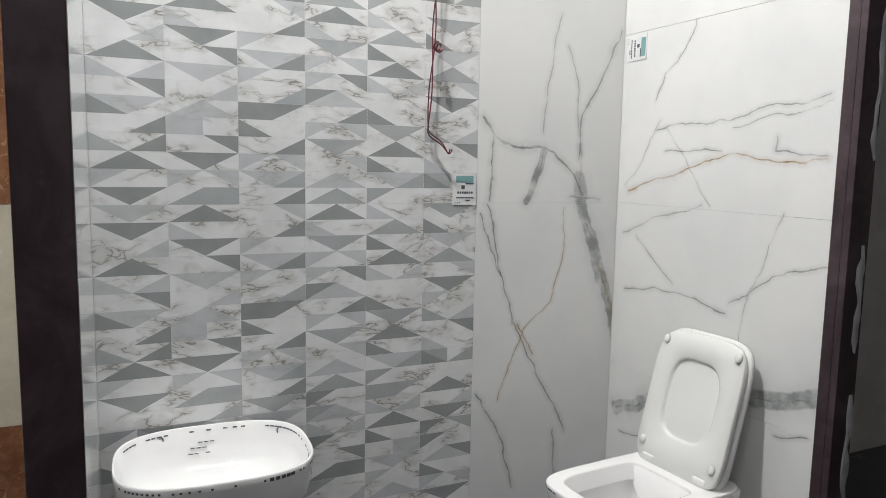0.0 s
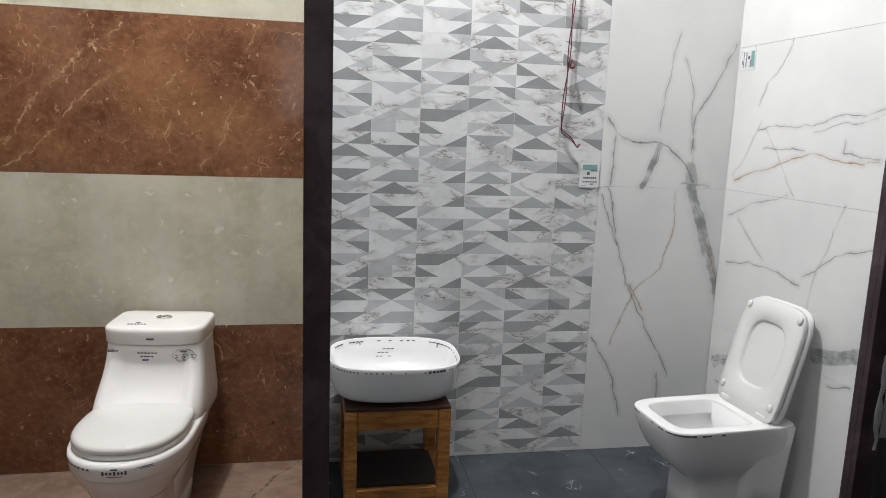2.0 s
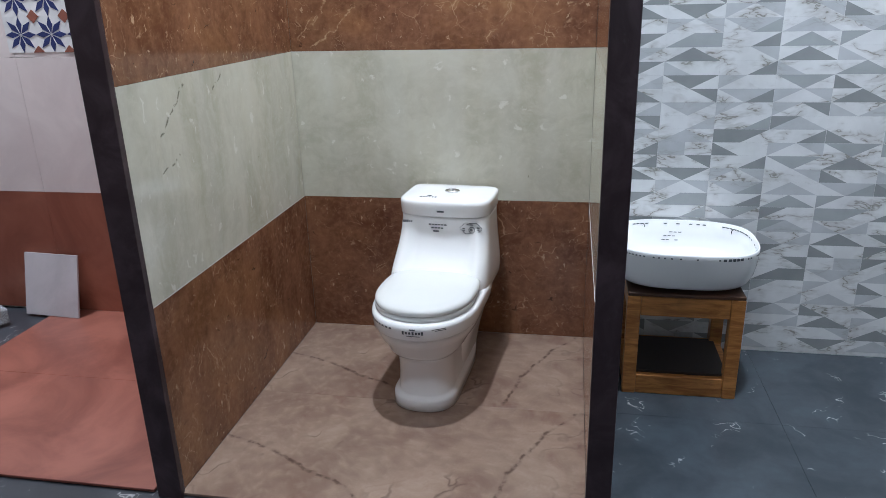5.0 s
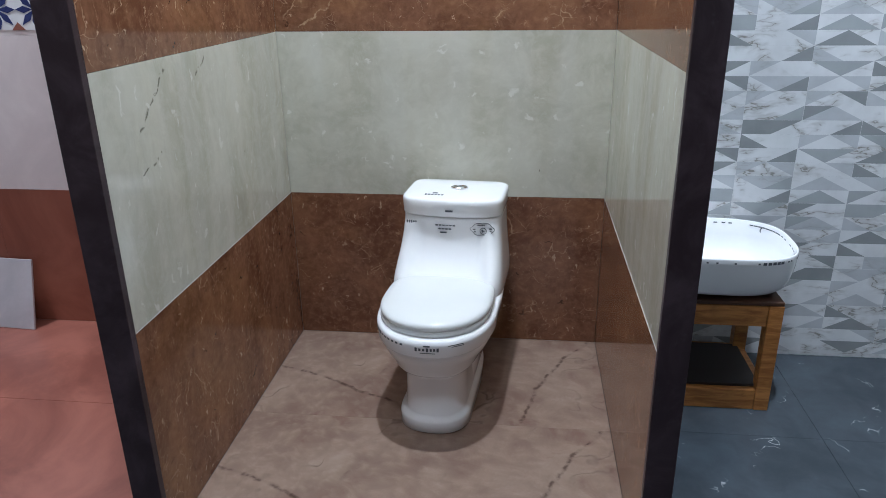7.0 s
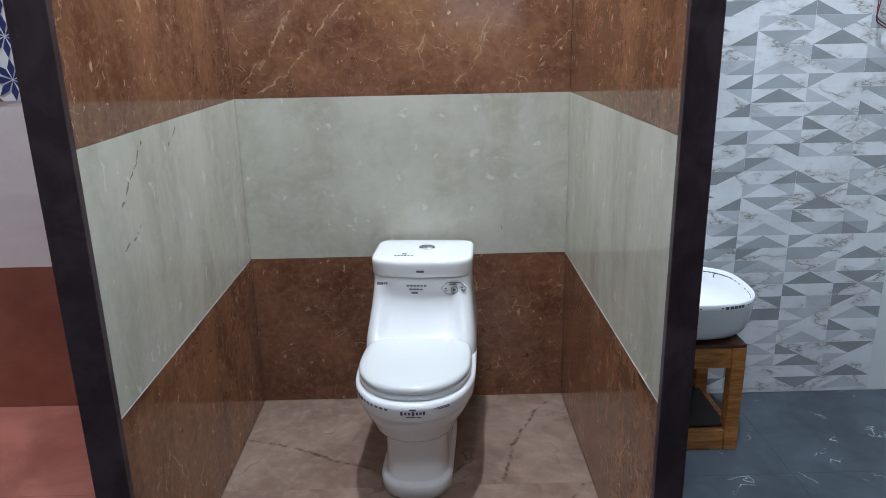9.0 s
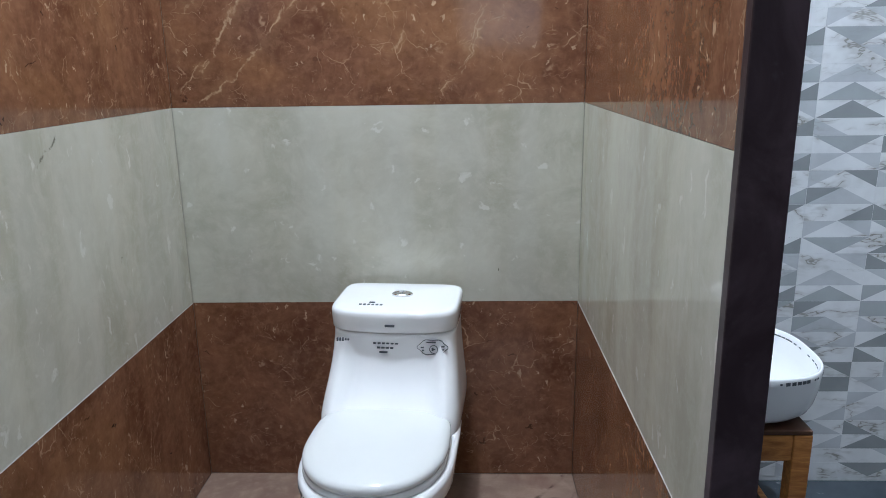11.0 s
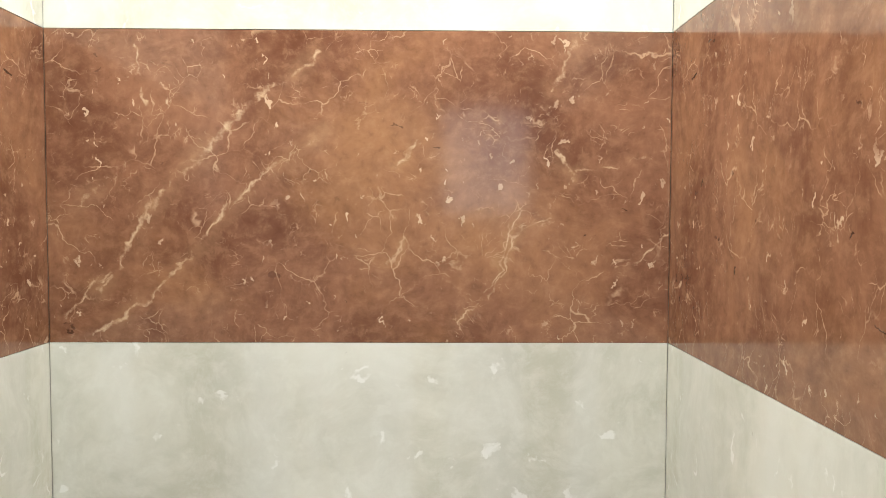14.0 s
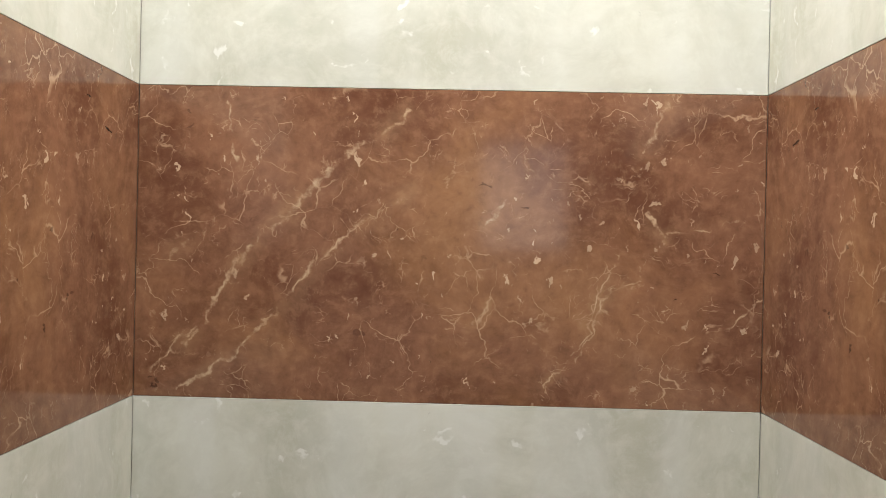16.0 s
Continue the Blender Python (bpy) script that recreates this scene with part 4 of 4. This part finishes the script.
def plastic_box():
    ob = thing("plastic_box", "clear plastic box with small grey fittings on the floor", "box", at=(-1.60, -0.20, 0.0), turn=-28)
    t = 0.003
    part("base", box(-0.13, 0.13, -0.09, 0.09, 0.001, 0.004), "clear_plastic", ob)
    for x in (-0.13, 0.13 - t):
        part("side", box(x, x + t, -0.09, 0.09, 0.0045, 0.065), "clear_plastic", ob)
    for y in (-0.09, 0.09 - t):
        part("side", box(-0.126, 0.126, y, y + t, 0.0045, 0.065), "clear_plastic", ob)
    part("rim", box(-0.134, 0.134, -0.094, 0.094, 0.0655, 0.0685), "clear_plastic", ob)
    for i in range(7):
        o = thing("metal_fitting", "small grey metal fitting in a plastic box", "fitting", "fittings in the box", at=(-1.66 + 0.021 * i, -0.19 + 0.018 * math.sin(i * 2.3), 0.0045), turn=37 * i)
        part("body", box(-0.018, 0.018, -0.006, 0.006, 0.0, 0.014, 0.003), "chrome" if i % 2 else "dark_board", o)


plastic_box()

# plaster daubs on the end post
rnd = random.Random(5)
for z0, z1, x in ((1.36, 1.75, 3.058), (0.86, 1.14, 3.048), (0.42, 0.74, 3.052)):
    bm = bmesh.new()
    zs = [z0 + (z1 - z0) * i / 9 for i in range(10)]
    rings = []
    for i, z in enumerate(zs):
        r = (0.006 + 0.012 * rnd.random()) * (0.4 if i in (0, 9) else 1)
        c = x + 0.006 * rnd.uniform(-1, 1)
        rings.append([(c + r * math.cos(a), -0.9855 - 0.0035 * max(0, math.sin(a)) * rnd.uniform(0.5, 1.4), z + 0.006 * rnd.uniform(-1, 1)) for a in [k * math.pi / 5 for k in range(10)]])
    loft(rings, True, True, bm)
    part("plaster_daub", bm, "daub", end_post, "rough white plaster daub")

# ---- tiles: the pieces of walls and floors, last ----
GAP, T = 0.0004, 0.009


def piece(name, me, parent, m):
    ob = bpy.data.objects.new(name, me)
    scene.collection.objects.link(ob)
    ob.parent = parent
    ob.matrix_world = m
    return ob


def tile_mesh(w, h, mat, edge=0.0005):
    bm = box(-w / 2 + GAP, w / 2 - GAP, 0.0, T, -h / 2 + GAP, h / 2 - GAP, edge, segments=1)
    return mesh_of("tile", bm, mat)


# brown bay walls: bands of 0.6 m
for row, (back, side) in enumerate((("brown_back", "brown_side"), ("cream_back", "cream_side"), ("brown_back", "brown_side"), ("cream_back", "cream_side"))):
    z = 0.3 + 0.6 * row
    piece("tile", tile_mesh(1.2, 0.6, back), wall_north, pose(0.6, 0, z))
    depth = -FRONT
    me = tile_mesh(depth, 0.6, side)
    left = me if row % 2 == 0 else tile_mesh(depth, 0.6, "cream_left")
    piece("tile", left, wall_left, pose(0.0, -depth / 2, z, 0, 0, 90))
    piece("tile", me, wall_mid, pose(A_X1, -depth / 2, z, 0, 0, -90))
# brown bay floor: two tiles
for k in range(2):
    bm = box(-0.6 + GAP, 0.6 - GAP, -0.3 + GAP, 0.3 - GAP, -T, 0, 0.0008, segments=1)
    piece("tile", mesh_of("tile", bm, "taupe_floor"), floor_hall, pose(0.6, -0.3 - 0.6 * k, 0))

# white bay: marble back and side
for row in range(2):
    piece("tile", tile_mesh(W_X1 - 2.412, 1.2, "marble_back"), wall_white, pose((W_X1 + 2.412) / 2, W_Y, 0.6 + 1.2 * row))
me = tile_mesh(0.875, 0.6, "marble_side")
me_left = tile_mesh(1.135, 0.6, "marble_plain")
for row in range(4):
    piece("tile", me, wall_right, pose(W_X1, W_Y - 0.4375, 0.3 + 0.6 * row, 0, 0, -90))
    piece("tile", me_left, wall_mid, pose(W_X0, W_Y - 0.5675, 0.3 + 0.6 * row, 0, 0, 90))
# white bay floor of slate tiles
for i in range(4):
    for k in range(2):
        x0, x1 = 1.25 + 0.6 * i, min(1.25 + 0.6 * (i + 1), 3.1)
        bm = box(x0 + GAP, x1 - GAP, -1.2 + 0.6 * k + GAP, -0.6 + 0.6 * k - GAP + (W_Y if k else 0), -0.011, 0.012, 0.0003, segments=1)
        if x1 - x0 > 0.05:
            piece("tile", mesh_of("tile", bm, "slate_floor"), floor_hall, Matrix())

# terracotta bay
for i in range(3):
    x1 = -0.063 - 1.2 * i
    piece("tile", tile_mesh(1.2, 0.59, "terracotta_wall"), wall_north, pose(x1 - 0.6, 0, 0.295))
    for z in (0.89, 1.49, 2.09):
        piece("tile", tile_mesh(1.2, 0.6, "blush_tile"), wall_north, pose(x1 - 0.6, 0, z))
for i in range(1):
    for k in range(2):
        bm = box(-0.615 + GAP, 0.6 - GAP, -0.3 + GAP, 0.3 - GAP, -T, 0, 0.0008, segments=1)
        piece("tile", mesh_of("tile", bm, "terracotta_floor"), floor_hall, pose(-0.692, -0.3 - 0.6 * k, 0))
me = tile_mesh(1.19, 0.6, "blush_tile")
for row in range(4):
    piece("tile", me, wall_left, pose(-0.067, -0.595, 0.3 + 0.6 * row, 0, 0, -90))


def quad(a, b, c, d, mat, name, parent, y):
    bm = bmesh.new()
    lo = [bm.verts.new((p[0], 0.0, p[1])) for p in (a, b, c, d)]
    hi = [bm.verts.new((p[0], -0.0012, p[1])) for p in (a, b, c, d)]
    bm.faces.new(hi)
    for i in range(4):
        bm.faces.new((lo[i], lo[(i + 1) % 4], hi[(i + 1) % 4], hi[i]))
    return mesh_of(name, bm, mat)


# star pattern tiles: eight navy rhombs round a point, rust squares between
S = 0.147
star = []
for k in range(8):
    a = math.radians(45 * k + 22.5 * 0)
    r1, r2 = 0.043, 0.073 if k % 2 == 0 else 0.078
    star.append(quad((0.004 * math.cos(a), 0.004 * math.sin(a)), (r1 * math.cos(a - 0.30), r1 * math.sin(a - 0.30)), (r2 * math.cos(a), r2 * math.sin(a)), (r1 * math.cos(a + 0.30), r1 * math.sin(a + 0.30)), "navy_print", "rhomb", None, 0))
rust = quad((-0.028, 0), (0, -0.028), (0.028, 0), (0, 0.028), "rust_print", "rust_square", None, 0)
half = quad((-0.028, 0), (0.028, 0), (0.001, 0.028), (-0.001, 0.028), "rust_print", "rust_square", None, 0)
ground = mesh_of("tile", box(-S / 2 + GAP / 3, S / 2 - GAP / 3, 0.0, 0.0012, -S / 2 + GAP / 3, S / 2 - GAP / 3), "white_print")
for i in range(5):
    for j in range(7):
        cx, cz = -1.283 + S * (i + 0.5), 1.21 + S * (j + 0.5)
        base = piece("star_tile", ground, wall_north, pose(cx, -0.0013, cz))
        for me in star:
            piece("rhomb", me, base, pose(cx, -0.0014, cz))
        if i < 4:
            piece("rust_square", rust if j else half, base, pose(cx + S / 2, -0.0016, cz - S / 2))

# white bay mosaic: six columns and twelve rows of pressed pieces to a tile
COLUMNS = [
    r"dL dD /WW/WL uD \WL/WL \WW\DW \LD/LW \WW/WD \WM/WD uD /LW/WW dD",
    r"uD \WL\WW dD \WW\DW dL \WW/WL uL \LL\WW \WW\DW dD /LW\LW /WM/MM",
    r"\WW\LW \WW/WD /LW\WW \LW/LD /LW\WW \WW/WM \DD/DW \WD\WW \WW/WD /LW\LW \LW/LM \WW/WD",
    r"uD \WL\WW dM /LW\LW /LW\DW /DL\WL \WW/WD /LW\LW dM \WW\LW uL uM",
    r"\WL\WW uM \WD\WW uD \WL/WL \WW\WW \WD\WW dM uD \WD\WW \LW/LM /MW\WW",
    r"dM \WD\WW dL uM \WW\LW dD /LW\WW \WM/WL \WW\DW \WL\WW \MD/WM \WW\WW"]
CW, RH = (2.412 - W_X0) / 6, 0.0488
TONES = ["mosaic_white", "mosaic_light", "mosaic_mid", "mosaic_dark"]
CELLS = {}


def cell_mesh(code):
    """One pressed piece: two halves, each cut by a diagonal into an upper and a lower tone."""
    if code in CELLS:
        return CELLS[code]
    full = code
    if code[0] == "u":
        full = "/W" + code[1] + "\\W" + code[1]
    if code[0] == "d":
        full = "\\" + code[1] + "W/" + code[1] + "W"
    bm = bmesh.new()
    hx, hz, e, lift = CW / 2 - 0.0003, RH / 2 - 0.00008, 0.0002, -0.0006
    v = lambda x, z, y: bm.verts.new((x, y, z))
    xs = (-hx + e, 0.0, hx - e)
    top = [v(x, hz - e, lift) for x in xs]
    low = [v(x, -hz + e, lift) for x in xs]
    for h in range(2):
        diag, up, down = full[3 * h:3 * h + 3]
        a, b, c, d = low[h], low[h + 1], top[h + 1], top[h]
        faces = ((a, c, d), (a, b, c)) if diag == "/" else ((d, b, c), (a, b, d))
        for tri, tone in zip(faces, (up, down)):
            bm.faces.new(tri).material_index = "WLMD".index(tone)
    o = [v(-hx, hz, 0), v(hx, hz, 0), v(hx, -hz, 0), v(-hx, -hz, 0)]
    bm.faces.new((o[0], o[1], top[2], top[1], top[0]))
    bm.faces.new((o[2], o[3], low[0], low[1], low[2]))
    bm.faces.new((o[1], o[2], low[2], top[2]))
    bm.faces.new((o[3], o[0], top[0], low[0]))
    CELLS[code] = mesh_of("mosaic_piece", bm, TONES)
    return CELLS[code]


for row in range(4):
    z0 = 1.2 + 12 * RH * (row - 2)
    backing = piece("tile", tile_mesh(2.412 - W_X0, 12 * RH, "grout_white"), wall_white, pose((W_X0 + 2.412) / 2, W_Y, z0 + 6 * RH))
    for i, column in enumerate(COLUMNS):
        for j, code in enumerate(column.split()):
            if row == 0:    # the lowest tile is laid upside down
                m = pose(2.412 - (i + 0.5) * CW, W_Y - 0.0002, z0 + (j + 0.5) * RH, 0, 180, 0)
            else:
                m = pose(W_X0 + (i + 0.5) * CW, W_Y - 0.0002, z0 + (12 - j - 0.5) * RH)
            piece("mosaic_piece", cell_mesh(code), backing, m)
piece("tile", tile_mesh(2.412 - W_X0, 0.017, "mosaic_white"), wall_white, pose((W_X0 + 2.412) / 2, W_Y, 0.0205))

# pale joint strips on the side walls of the brown bay
for x0, x1, wall in ((-0.001, 0.0008, wall_left), (A_X1 - 0.0008, A_X1 + 0.001, wall_mid)):
    part("joint_strip", box(x0, x1, FRONT + 0.002, -0.002, 0.5990, 0.6010), "white_print", wall, "thin pale joint strip")

bm = bmesh.new()
loft([[(A_X1 - 0.0012, FRONT + 0.0015 + w, z), (A_X1 - 0.0012, FRONT + 0.0015, z), (A_X1 + 0.001, FRONT + 0.0015, z), (A_X1 + 0.001, FRONT + 0.0015 + w, z)]
      for z, w in ((0.62, 0.004), (0.74, 0.007), (0.86, 0.012), (0.93, 0.024), (0.965, 0.016), (0.985, 0.003))], True, True, bm)
part("edge_chip", bm, "grout", wall_mid, "pale chipped tile edge")
